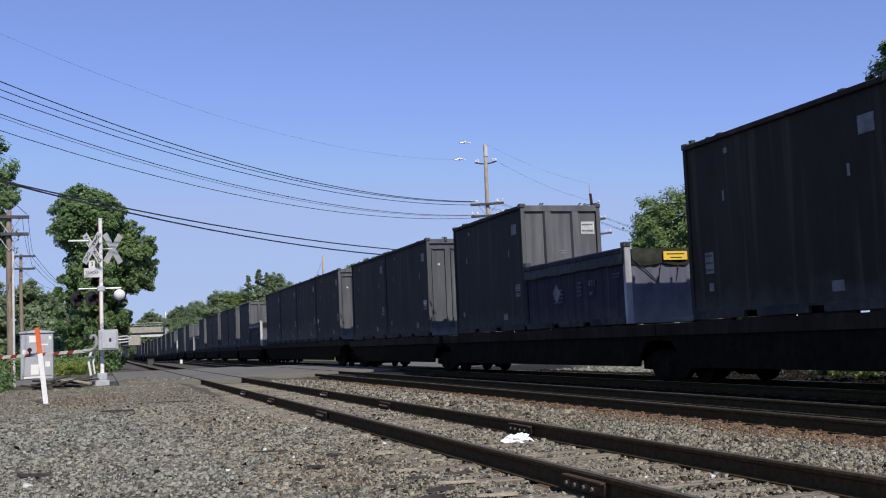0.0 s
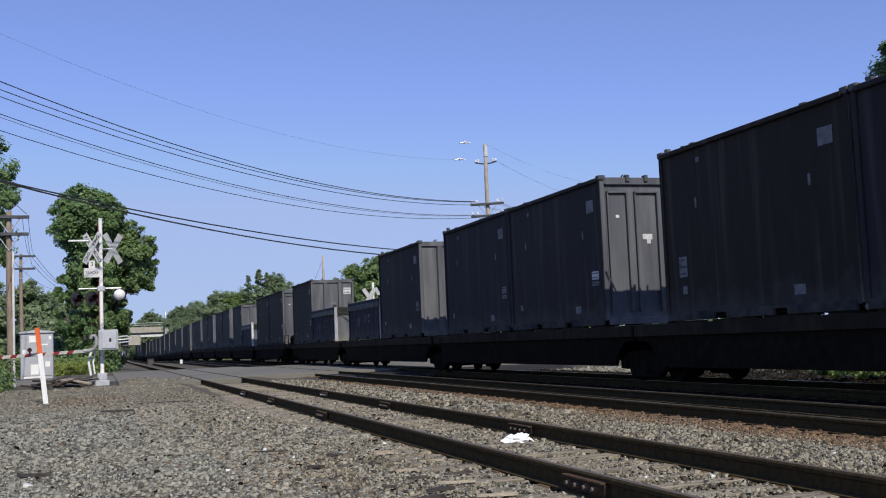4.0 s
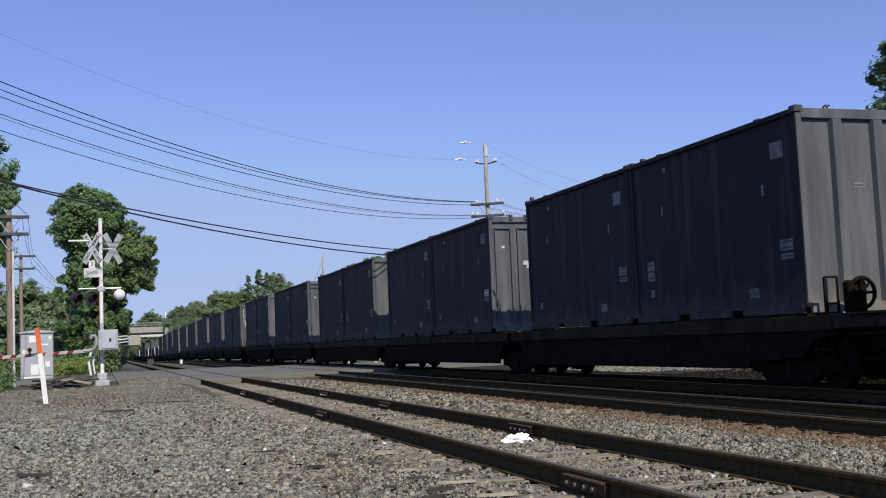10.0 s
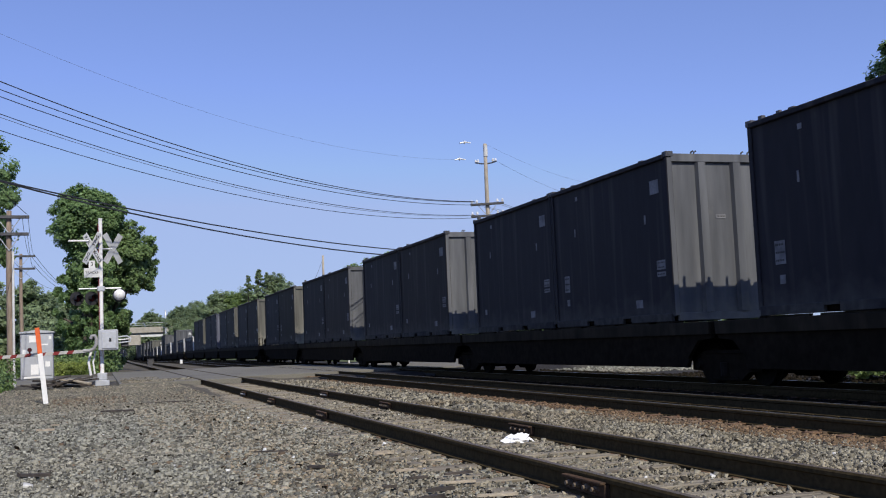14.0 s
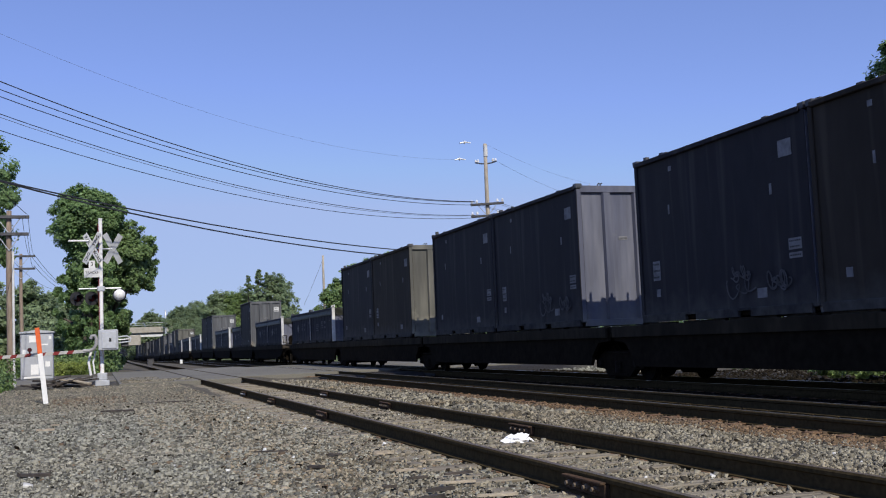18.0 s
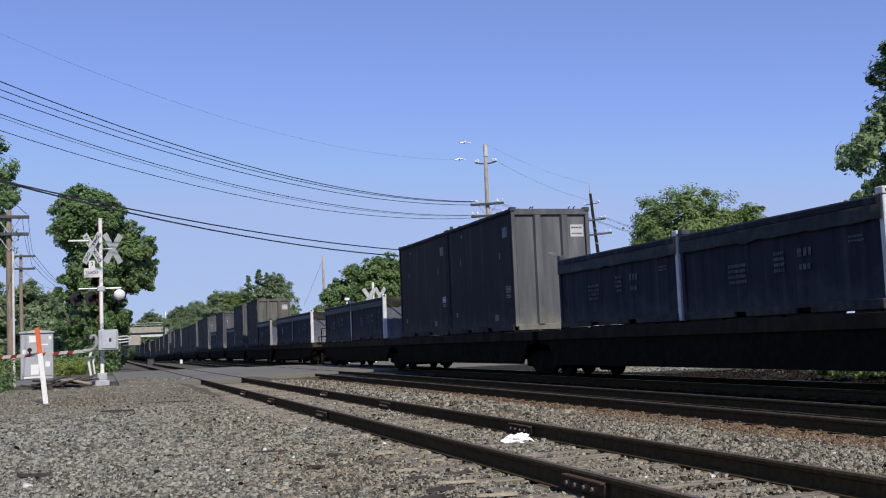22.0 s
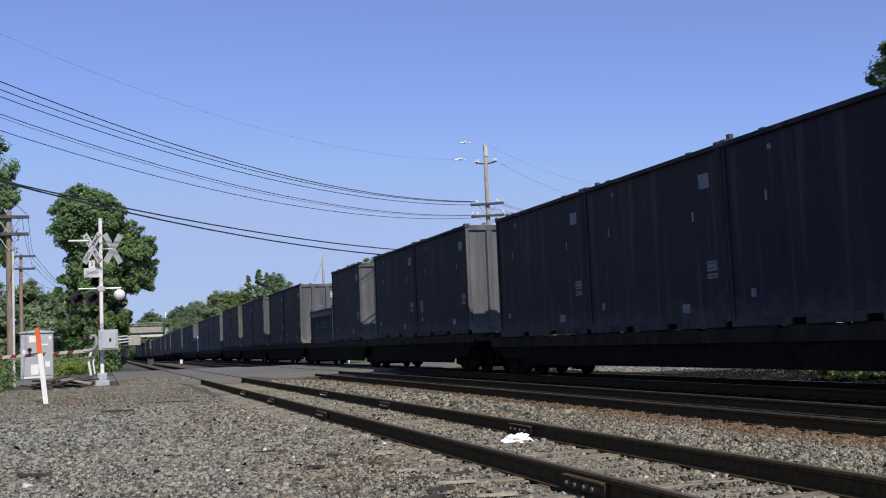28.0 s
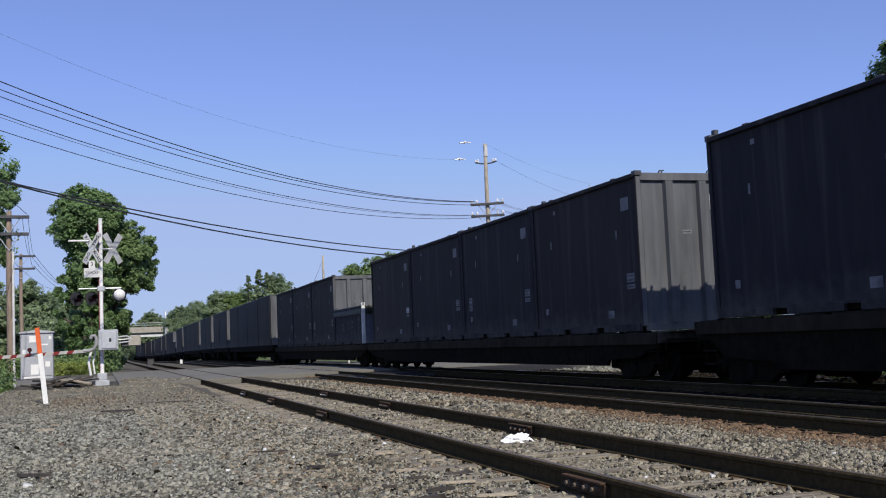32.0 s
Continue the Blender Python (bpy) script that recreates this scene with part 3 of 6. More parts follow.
def tall_box(label, side, end, style, plates, seed, scribbles=0, drip=False):
    """A tall closed waste container; its origin is the middle of its underside, its front end faces -y."""
    c = thing("tall_container", label, "container", "containers on the train")
    w, l, h = HALF_W, BOX_L / 2, TALL_H
    rng = random.Random(seed)
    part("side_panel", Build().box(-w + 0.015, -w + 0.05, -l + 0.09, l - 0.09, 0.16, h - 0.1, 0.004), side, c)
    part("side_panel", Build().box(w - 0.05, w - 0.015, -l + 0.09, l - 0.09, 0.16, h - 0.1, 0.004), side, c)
    part("roof", Build().box(-w + 0.05, w - 0.05, -l + 0.06, l - 0.06, h - 0.12, h - 0.03, 0.01), RAIL_DARK, c)
    part("floor_frame", Build().box(-w + 0.06, w - 0.06, -l + 0.06, l - 0.06, 0.03, 0.16, 0.01), CAR_BLACK, c)
    for s in (-1, 1):
        part("top_rail", Build().box(s * w - 0.055, s * w + 0.055, -l + 0.09, l - 0.09, h - 0.11, h - 0.01, 0.015), side, c)
        b = Build()
        cuts = [-l + 0.09, -1.15, -0.75, 0.75, 1.15, l - 0.09]
        for k in (0, 2, 4):
            b.box(s * w - 0.05, s * w + 0.03, cuts[k], cuts[k + 1], 0.0, 0.17, 0.01)
        for k in (1, 3):
            b.box(s * w - 0.05, s * w + 0.03, cuts[k], cuts[k + 1], 0.12, 0.17)
        part("bottom_rail", b, BOTTOM_RAIL, c, "dusty bottom rail with fork pockets")
    # end walls: the sunward one in the lightened end colour, the rear one in side paint
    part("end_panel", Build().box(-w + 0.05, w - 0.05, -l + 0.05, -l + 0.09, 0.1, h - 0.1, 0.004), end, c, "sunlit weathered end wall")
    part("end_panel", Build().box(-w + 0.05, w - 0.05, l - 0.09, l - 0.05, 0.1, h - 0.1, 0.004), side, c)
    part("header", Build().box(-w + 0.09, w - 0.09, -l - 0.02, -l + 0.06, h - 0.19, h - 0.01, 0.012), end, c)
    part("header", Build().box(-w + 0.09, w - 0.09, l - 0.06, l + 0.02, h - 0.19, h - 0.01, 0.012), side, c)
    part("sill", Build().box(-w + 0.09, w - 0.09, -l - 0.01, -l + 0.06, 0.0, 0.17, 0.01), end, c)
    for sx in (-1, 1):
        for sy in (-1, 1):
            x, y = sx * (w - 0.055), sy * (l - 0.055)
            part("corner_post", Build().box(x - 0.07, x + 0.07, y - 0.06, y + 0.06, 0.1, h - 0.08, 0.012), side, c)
            # only the post's sunward face takes the lightened end colour
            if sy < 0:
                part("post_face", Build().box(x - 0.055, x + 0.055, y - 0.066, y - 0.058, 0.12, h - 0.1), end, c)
            part("corner_casting", CAST_MESH, None, c, at=pose(sx * (w - 0.06), sy * (l - 0.06), h - 0.02))
    if style == "rib":
        for x in (-0.42, 0.44):
            rib = Build().prism([(x - 0.13, 0), (x - 0.09, -0.1), (x + 0.09, -0.1), (x + 0.13, 0)], 0, h - 0.36)
            rib.v = [(px, -l + 0.055 + out, 0.17 + up) for px, up, out in rib.v]
            part("end_rib", rib, end, c)
    else:
        for x0, x1 in ((-1.06, -0.5), (-0.32, 0.32), (0.5, 1.06)):
            b = Build()
            b.box(x0, x0 + 0.035, -l - 0.012, -l + 0.052, 0.3, h - 0.35, 0.006)
            b.box(x1 - 0.05, x1, -l - 0.03, -l + 0.052, 0.3, h - 0.35, 0.006)
            b.box(x0, x1, -l - 0.012, -l + 0.052, h - 0.39, h - 0.35, 0.006)
            part("door_frame", b, end, c)
        part("latch_bar", Build().tube((-1.2, -l - 0.05, 1.3), (-0.98, -l - 0.1, 0.75), 0.018), RAIL_DARK, c)
        sticker(c, 0.09, 0.07, -0.78, -l + 0.045, h - 0.95, "y", bars=0)
        sticker(c, 0.26, 0.13, 0.0, -l + 0.045, h - 1.45, "y", bars=0, label="small white plate")
        sticker(c, 0.1, 0.1, 0.03, -l + 0.045, h - 1.57, "y", bars=0, label="small white plate")
    # hooks on the roof's front edge
    b = Build()
    for x in (-0.62, -0.55, 0.62, 0.78):
        b.path([(x, -l + 0.05, h - 0.03), (x, -l + 0.03, h + 0.03), (x + 0.04, -l + 0.01, h + 0.055)], 0.02, 6)
    part("tarp_hook", b, RAIL_DARK, c)["kind"] = "stuff"
    b = Build()
    for x, d, t in ((-1.0, 0.1, 0.07), (-0.66, 0.06, 0.11), (-0.3, 0.14, 0.05), (0.05, 0.07, 0.08), (0.34, 0.05, 0.12), (0.62, 0.12, 0.06), (0.98, 0.09, 0.13)):
        x += rng.uniform(-0.12, 0.12)
        b.box(x - d / 2, x + d / 2, l - 0.14, l - 0.02, h - 0.05, h + t * rng.uniform(0.9, 2.4), 0.01)
    part("roof_latch", b, RAIL_DARK, c)["kind"] = "stuff"
    if style == "door":
        b = Build()
        for x in (-0.5, 0.0, 0.5):
            b.box(x - 0.05, x + 0.05, -l - 0.06, -l + 0.1, h - 0.12, h + 0.05, 0.015)
        part("door_hinge", b, RAIL_DARK, c)["kind"] = "stuff"
    for y in (-1.9, 1.7):
        part("roof_lug", Build().box(-w - 0.02, -w + 0.06, y - 0.08, y + 0.08, h - 0.02, h + 0.025, 0.01), RAIL_DARK, c)
    # plates
    if "end" in plates:
        sticker(c, 0.42, 0.36, 0.86, -l + (0.045 if style == "rib" else 0.04), h - 0.66, "y", bars=2, label="white number plate with dark bars")
    if "mid" in plates:
        sticker(c, 0.24, 0.09, 0.02, -l + 0.045, h - 1.35, "y", GREY_ST, bars=1)
    x = -w + 0.012
    sticker(c, 0.38, 0.30, x, -l + 0.62, h - 0.64, "x", GREY_ST, bars=0)
    if "low" in plates:
        sticker(c, 0.36, 0.2, x, -l + 0.5, 1.22, "x", WHITE_ST if rng.random() < 0.35 else GREY_ST, bars=2)
        sticker(c, 0.36, 0.1, x, -l + 0.5, 1.02, "x", GREY_ST, bars=1)
    if "far" in plates:
        sticker(c, 0.3, 0.42, x, l - 0.72, 1.1, "x", GREY_ST, bars=3)
    sticker(c, 0.07, 0.2, x, -l + 1.1, h - 1.3, "x", GREY_ST, bars=0)
    sticker(c, 0.06, 0.2, x, l - 1.4 + rng.uniform(-.2, .2), h - 1.2, "x", GREY_ST, bars=0)
    sticker(c, 0.12, 0.1, x, l - 1.5, h - 0.35, "x", GREY_ST, bars=0)
    sticker(c, 0.3, 0.18, x, -l + 1.55, 0.42, "x", GREY_ST, bars=0)
    sticker(c, 0.16, 0.16, x, l - 0.75, 0.62, "x", GREY_ST, bars=0)
    if drip:
        for k, (x0, z0, z1, r) in enumerate(((-1.0, h - 0.3, h - 1.9, 0.022), (-0.86, h - 1.3, h - 2.1, 0.03), (-0.3, h - 0.4, h - 1.0, 0.014))):
            pts = [Vector((x0 + 0.035 * math.sin(q * 1.9 + k) + 0.02 * q, -l + 0.048, z0 + (z1 - z0) * q / 9)) for q in range(10)]
            b = Build()
            for p, q in zip(pts, pts[1:]):
                d = Vector((r * rng.uniform(0.4, 1.2), 0, 0))
                b.add([p - d, p + d, q + d, q - d], [(0, 1, 2, 3)])
            part("paint_drip", b, WHITE_ST, c, "white paint run")
    for k in range(scribbles):
        scrawl(c, rng.uniform(-2.1, -0.7), rng.uniform(0.45, 1.0), rng.uniform(0.5, 0.95), seed * 7 + k)
    return c


def low_box(label, side, end, posts, seed, placard=True, diamond=None, diamond_side=False):
    """A low open-topped container under a tarpaulin; its front end faces -y."""
    c = thing("low_container", label, "container", "containers on the train")
    w, l, h = HALF_W, BOX_L / 2, LOW_H
    rng = random.Random(seed)
    for s in (-1, 1):
        part("side_panel", Build().box(s * w - s * 0.05 - 0.02, s * w - s * 0.05 + 0.02, -l + 0.1, l - 0.1, 0.14, h - 0.1), side, c)
        for k in range(7):
            y = -l + 0.62 + k * (2 * l - 1.24) / 6
            rib = Build().prism([(-0.2, 0), (-0.14, 0.014), (0.14, 0.014), (0.2, 0)], 0.15, h - 0.12)
            rib.v = [(s * (w - 0.032 + out), y + along, up) for along, up, out in rib.v]
            part("side_rib", rib, side, c)
        part("top_rail", Build().box(s * w - 0.06, s * w + 0.03, -l + 0.1, l - 0.1, h - 0.16, h - 0.04, 0.015), side, c)
        b = Build().box(s * w - 0.06, s * w + 0.02, -l + 0.1, -1.15, 0, 0.16, 0.01).box(s * w - 0.06, s * w + 0.02, -0.75, 0.75, 0, 0.16, 0.01)
        b.box(s * w - 0.06, s * w + 0.02, 1.15, l - 0.1, 0, 0.16, 0.01).box(s * w - 0.05, s * w + 0.02, -1.15, -0.75, 0.1, 0.16).box(s * w - 0.05, s * w + 0.02, 0.75, 1.15, 0.1, 0.16)
        part("bottom_rail", b, BOTTOM_RAIL, c, "dusty bottom rail with fork pockets")
    part("floor_frame", Build().box(-w + 0.07, w - 0.07, -l + 0.06, l - 0.06, 0.03, 0.15, 0.01), CAR_BLACK, c)
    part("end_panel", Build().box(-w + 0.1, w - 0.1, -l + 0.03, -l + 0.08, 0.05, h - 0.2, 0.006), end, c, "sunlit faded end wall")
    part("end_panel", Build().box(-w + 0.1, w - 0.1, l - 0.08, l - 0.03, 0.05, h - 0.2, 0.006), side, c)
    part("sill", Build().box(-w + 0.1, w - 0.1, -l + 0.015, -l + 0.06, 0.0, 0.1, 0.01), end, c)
    pm = WHITE_POST if posts else GREY_POST
    cm = CAST_WHITE if posts else CAST_MESH
    for sx in (-1, 1):
        for sy in (-1, 1):
            x, y = sx * (w - 0.07), sy * (l - 0.06)
            p = part("corner_post", Build().box(x - 0.08, x + 0.08, y - 0.06, y + 0.06, 0.0, h - 0.02, 0.012), pm if sy < 0 else side, c,
                     "chipped white corner post" if posts and sy < 0 else "")
            k = part("corner_casting", cm if sy < 0 else CAST_MESH, None, c, at=pose(sx * (w - 0.06), sy * (l - 0.07), h + 0.04))
            if sy < 0:
                part("casting_hole", HOLE, None, k)
    # tarpaulin: sagging skin over the load with a creased apron down the front
    nx, ny = 14, 26
    vs, fs = [], []
    for j in range(ny + 1):
        for i in range(nx + 1):
            u, v = (-1, -0.99)[i] if i < 2 else (0.99, 1)[i - nx + 1] if i > nx - 2 else (i - 1) / (nx - 2) * 2 - 1, j / ny
            lift = min(1.0, v * 6)
            z = h - 0.06 + lift * 0.12 * (1 - u * u) * (0.5 + 0.5 * noise.noise((u * 2, v * 5, seed))) + 0.03 * noise.noise((u * 4, v * 12, seed + 4))
            if abs(u) > 0.98:
                z = max(z, h - 0.025)
            if abs(u) > 0.995:
                z = h - 0.40 + 0.06 * noise.noise((v * 14, seed, u))
            vs.append((u * (w + 0.055), -l + 0.04 + v * (2 * l - 0.08), z))
    for j in range(ny):
        for i in range(nx):
            a = j * (nx + 1) + i
            fs.append((a, a + 1, a + nx + 2, a + nx + 1))
    o = len(vs)
    for j in range(7):
        for i in range(nx + 1):
            u = i / nx * 2 - 1
            k = j / 6
            drop = 0.34 + 0.06 * abs(math.sin(u * 4.2 + seed)) + 0.06 * noise.noise((u * 5, seed, 0))
            vs.append((u * (w - 0.16), -l - 0.005 - 0.035 * math.sin(k * 2.6) * (1 - u * u) - 0.03 * math.sin(u * 19 + seed + 2 * k) * k - 0.014 * math.sin(u * 41 + 5 * k + seed), vs[i][2] * (1 - 0) - k * drop if abs(u) < 0.99 else h - 0.08 - k * drop))
    for j in range(6):
        for i in range(nx):
            a = o + j * (nx + 1) + i
            fs.append((a, a + 1, a + nx + 2, a + nx + 1))
    b = Build()
    b.v, b.f = vs, fs
    part("tarpaulin", b, TARP, c, "creased grey-green tarpaulin", smooth=True)
    for x in (-0.35, 0.12, 0.62):
        part("tie_cord", Build().path([(x, -l - 0.03, h - 0.45), (x - 0.02, -l + 0.0, h - 0.62), (x - 0.06, -l + 0.01, h - 0.82)], 0.012, 5), INK, c)
    part("tie_cord", Build().path([(-w + 0.16, -l - 0.03, h - 0.3), (-0.75, -l - 0.02, h - 0.55), (-0.42, -l + 0.0, h - 0.85)], 0.014, 5), INK, c)
    if placard:
        p = part("placard", Build().box(-0.31, 0.31, -0.006, 0.006, -0.1, 0.1), YELLOW, c, "yellow warning placard", at=pose(0.02, -l - 0.075, h - 0.24))
        part("print", Build().box(-0.23, 0.23, -0.009, -0.005, 0.025, 0.05).box(-0.14, 0.17, -0.009, -0.005, -0.06, -0.035), INK, p)
    if diamond is not None:
        k = part("diamond_plate", Build().box(-0.14, 0.14, -0.005, 0.005, -0.14, 0.14), WHITE, c, "white diamond hazard plate", at=pose(diamond, -l + 0.012, 0.66, 0, 45, 0))
        part("print", Build().box(-0.1, 0.1, -0.008, -0.004, -0.025, 0.0, 0, pose(0, 0, 0, 0, -45, 0)).box(-0.07, 0.07, -0.008, -0.004, -0.07, -0.05, 0, pose(0, 0, 0, 0, -45, 0)).box(-0.06, 0.06, -0.008, -0.004, 0.04, 0.06, 0, pose(0, 0, 0, 0, -45, 0)), FADED_INK, k)
    x = -w + 0.005
    if diamond_side:
        part("diamond_plate", Build().box(-0.006, 0.006, -0.17, 0.17, -0.17, 0.17), GREY_ST, c, "grey diamond plate", at=pose(x, 0.9, 0.9, 45, 0, 0))
    # stencilled markings, worn to unreadable blocks
    shift = rng.uniform(-0.3, 0.3)
    for y, z, wide, rows, tall in ((1.05, 1.0, 0.6, 4, 0.06), (-0.25, 1.12, 0.3, 4, 0.06), (-0.97, 1.12, 0.36, 1, 0.14), (-0.97, 0.85, 0.3, 1, 0.1), (-2.3, 1.2, 0.36, 2, 0.04)):
        b = Build()
        for r in range(rows):
            at = -wide / 2
            while at < wide / 2 - 0.03:
                d = rng.uniform(0.5, 0.9) * tall
                b.box(x - 0.003, x + 0.004, y + shift - at - d, y + shift - at, z - r * tall * 1.7 - tall, z - r * tall * 1.7)
                at += d + tall * 0.35
        part("stencil_print", b, STENCIL, c, "faded white stencilled marks")["kind"] = "stuff"
    return c


def bogie(parent, y):
    """A two-axle truck with cast side frames, bolster, springs and brake beams."""
    t = part("bogie", Build().box(-1.0, 1.0, -0.26, 0.26, 0.42, 0.86, 0.03).box(-0.75, 0.75, -1.2, 1.2, 0.62, 0.74, 0.03), CAR_BLACK, parent, at=pose(0, y, -0.1))
    for s in (-1, 1):
        x = s * 0.98
        o = [(-1.2, 0.68), (-0.72, 0.86), (0.72, 0.86), (1.2, 0.68), (1.2, 0.46), (0.78, 0.44), (0.48, 0.26), (-0.48, 0.26), (-0.78, 0.44), (-1.2, 0.46)]
        n = len(o)
        b = Build().add([(x - 0.08, v, z) for v, z in o] + [(x + 0.08, v, z) for v, z in o],
                        [tuple(range(n)), tuple(range(2 * n - 1, n - 1, -1))] + [(i, (i + 1) % n, n + (i + 1) % n, n + i) for i in range(n)])
        b.box(x - 0.1, x + 0.1, -0.72, 0.72, 0.78, 0.84, 0.02).box(x - 0.11, x + 0.11, -0.44, 0.44, 0.27, 0.34, 0.02)
        part("side_frame", b, CAR_BLACK, t)
        part("spring", Build().tube((x + s * 0.06, 0, 0.36), (x + s * 0.06, 0, 0.62), 0.12, n=12), WHEEL_ST, t)
        for v in (-0.9, 0.9):
            part("bearing_cap", Build().tube((x + s * 0.07, v, 0.585), (x + s * 0.15, v, 0.585), 0.12, 0.09, n=14), WHEEL_ST, t)
    for k in (-0.9, 0.9):
        part("axle", Build().tube((-0.85, k, 0.585), (0.85, k, 0.585), 0.075), WHEEL_ST, t)
        part("brake_beam", Build().box(-0.72, 0.72, k * 0.5 - 0.05, k * 0.5 + 0.05, 0.36, 0.5, 0.015), CAR_BLACK, t)
        for s in (-1, 1):
            b = Build().tube((s * 0.66, k, 0.585), (s * 0.69, k, 0.585), 0.45, n=28).tube((s * 0.69, k, 0.585), (s * 0.80, k, 0.585), 0.415, 0.405, n=28)
            b.tube((s * 0.8, k, 0.585), (s * 0.83, k, 0.585), 0.2, 0.14, n=16)
            part("wheel", b, WHEEL_ST, t, smooth=False)
    return t


def flat_car(label, loads, front, rear, gear, drop=0.0):
    """One platform of a low container flat car; origin on the tie level under its middle. front and rear say what stands
    there: "end" is a coupled end over its own bogie, "joint" is a bogie shared with the next platform. gear: "", "rails", "wheel"."""
    c = thing("flat_car", label, "rail car", "flat cars of the train")
    top = 1.32 - drop
    half = loads * 6.16 / 2 - 0.05
    y0, y1 = -half - (0.72 if front == "end" else 1.42), half + (0.72 if rear == "end" else 1.42)
    part("centre_sill", Build().box(-0.3, 0.3, y0 + 0.1, y1 - 0.1, 0.7, top - 0.04, 0.02), CAR_BLACK, c)
    f0, f1 = (y0 + 2.55 if front == "end" else -half - 0.4), (y1 - 2.55 if rear == "end" else half + 0.4)
    for s in (-1, 1):
        o = [(y0 + 0.05, top), (y1 - 0.05, top), (y1 - 0.05, top - 0.32), (y1 - 0.55, top - 0.36), (y1 - 0.95, 0.62), (f1 + 0.08, 0.56), (f1, 0.42),
             (f0, 0.42), (f0 - 0.08, 0.56), (y0 + 0.95, 0.62), (y0 + 0.55, top - 0.36), (y0 + 0.05, top - 0.32)]
        n = len(o)
        b = Build().add([(s * 1.28, y, z) for y, z in o] + [(s * 1.2, y, z) for y, z in o],
                        [tuple(range(n)), tuple(range(2 * n - 1, n - 1, -1))] + [(i, (i + 1) % n, n + (i + 1) % n, n + i) for i in range(n)])
        part("side_sill", b, CAR_BLACK, c)
        b = Build().box(s * 1.24 - 0.1, s * 1.24 + 0.08, y0 + 0.05, y1 - 0.05, top - 0.24, top + 0.015, 0.008)
        for q in range(loads):
            mid = (q - (loads - 1) / 2) * 6.16
            for a, e in ((-3.0, -2.2), (-1.9, -0.4), (-0.25, 1.3), (1.6, 3.0)):
                b.box(s * 1.2 - 0.05, s * 1.2 + 0.03, mid + a, mid + e, top + 0.01, top + 0.056)
        part("sill_flange", b, FLANGE, c)
        for k in range(loads * 2 if drop > 0 else 0):
            y = -half + 1.5 + k * 3.08
            part("reflector", Build().box(s * 1.325, s * 1.335, y - 0.2, y + 0.2, top - 0.17, top - 0.05), REFLECTOR, c, "faded yellow reflective patch")
    b = Build()
    k = y0 + 0.5
    while k < y1 - 0.3:
        b.box(-1.2, 1.2, k - 0.06, k + 0.06, top - 0.22, top - 0.01)
        k += 1.02
    part("cross_bearer", b, CAR_BLACK, c)["kind"] = "stuff"
    for s, y, what in ((-1, y0, front), (1, y1, rear)):
        if what == "joint":
            part("end_platform", Build().box(-1.15, 1.15, min(y, s * half), max(y, s * half), top - 0.12, top + 0.02, 0.01), CAR_BROWN, c, "dusty end platform")
            if s < 0:
                bogie(c, -half - 1.47)
                part("articulation", Build().box(-0.35, 0.35, y - 0.35, y + 0.3, 0.7, top - 0.12, 0.04), CAR_BLACK, c)
            continue
        part("end_sill", Build().box(-1.3, 1.3, y - s * 0.05 - 0.12, y - s * 0.05 + 0.12, top - 0.22, top + 0.02, 0.02), CAR_BROWN if s < 0 else CAR_BLACK, c, "dusty brown end sill" if s < 0 else "")
        part("end_platform", Build().box(-1.1, 1.1, y - s * 0.24 - 0.4, y - s * 0.24 + 0.4, top + 0.015, top + 0.04, 0.004), CAR_BROWN, c)
        part("coupler", Build().box(-0.11, 0.11, y + s * 0.3 - 0.42, y + s * 0.3 + 0.42, 0.82, 1.06, 0.03).box(-0.17, 0.17, y + s * 0.62 - 0.16, y + s * 0.62 + 0.16, 0.78, 1.1, 0.04), WHEEL_ST, c)
        part("air_hose", Build().path([(0.35, y + s * 0.05, 0.95), (0.36, y + s * 0.3, 0.65), (0.25, y + s * 0.6, 0.5), (0.15, y + s * 0.7, 0.62)], 0.03, 6), BLACK, c)
        part("uncoupling_lever", Build().path([(-1.2, y + s * 0.1, 0.8), (-1.15, y + s * 0.12, 1.0), (-0.3, y + s * 0.16, 1.0), (-0.1, y + s * 0.4, 0.95)], 0.02, 6), WHEEL_ST, c)
        part("step", Build().tube((-1.22, y - s * 0.2, 1.0), (-1.22, y - s * 0.2, 0.5), 0.02, n=6).tube((-1.22, y - s * 0.6, 1.0), (-1.22, y - s * 0.6, 0.5), 0.02, n=6)
             .box(-1.26, -1.1, y - s * 0.4 - 0.24, y - s * 0.4 + 0.24, 0.48, 0.51).box(-1.26, -1.1, y - s * 0.4 - 0.24, y - s * 0.4 + 0.24, 0.74, 0.77), CAR_BLACK, c)
        bogie(c, y - s * 1.55)
    b = Build()
    for q in range(loads):
        mid = (q - (loads - 1) / 2) * 6.16
        for e in (-2.9, 2.9):
            for s in (-1, 1):
                b.box(s * 1.15 - 0.12, s * 1.15 + 0.12, mid + e - 0.11, mid + e + 0.11, top, top + 0.06, 0.01)
    part("container_pedestal", b, CAR_BLACK, c)["kind"] = "stuff"
    part("brake_cylinder", Build().tube((-0.85, 1.2, 0.75), (-0.85, 2.0, 0.75), 0.16).tube((-0.85, -1.4, 0.72), (-0.85, -0.6, 0.72), 0.2), CAR_BLACK, c)
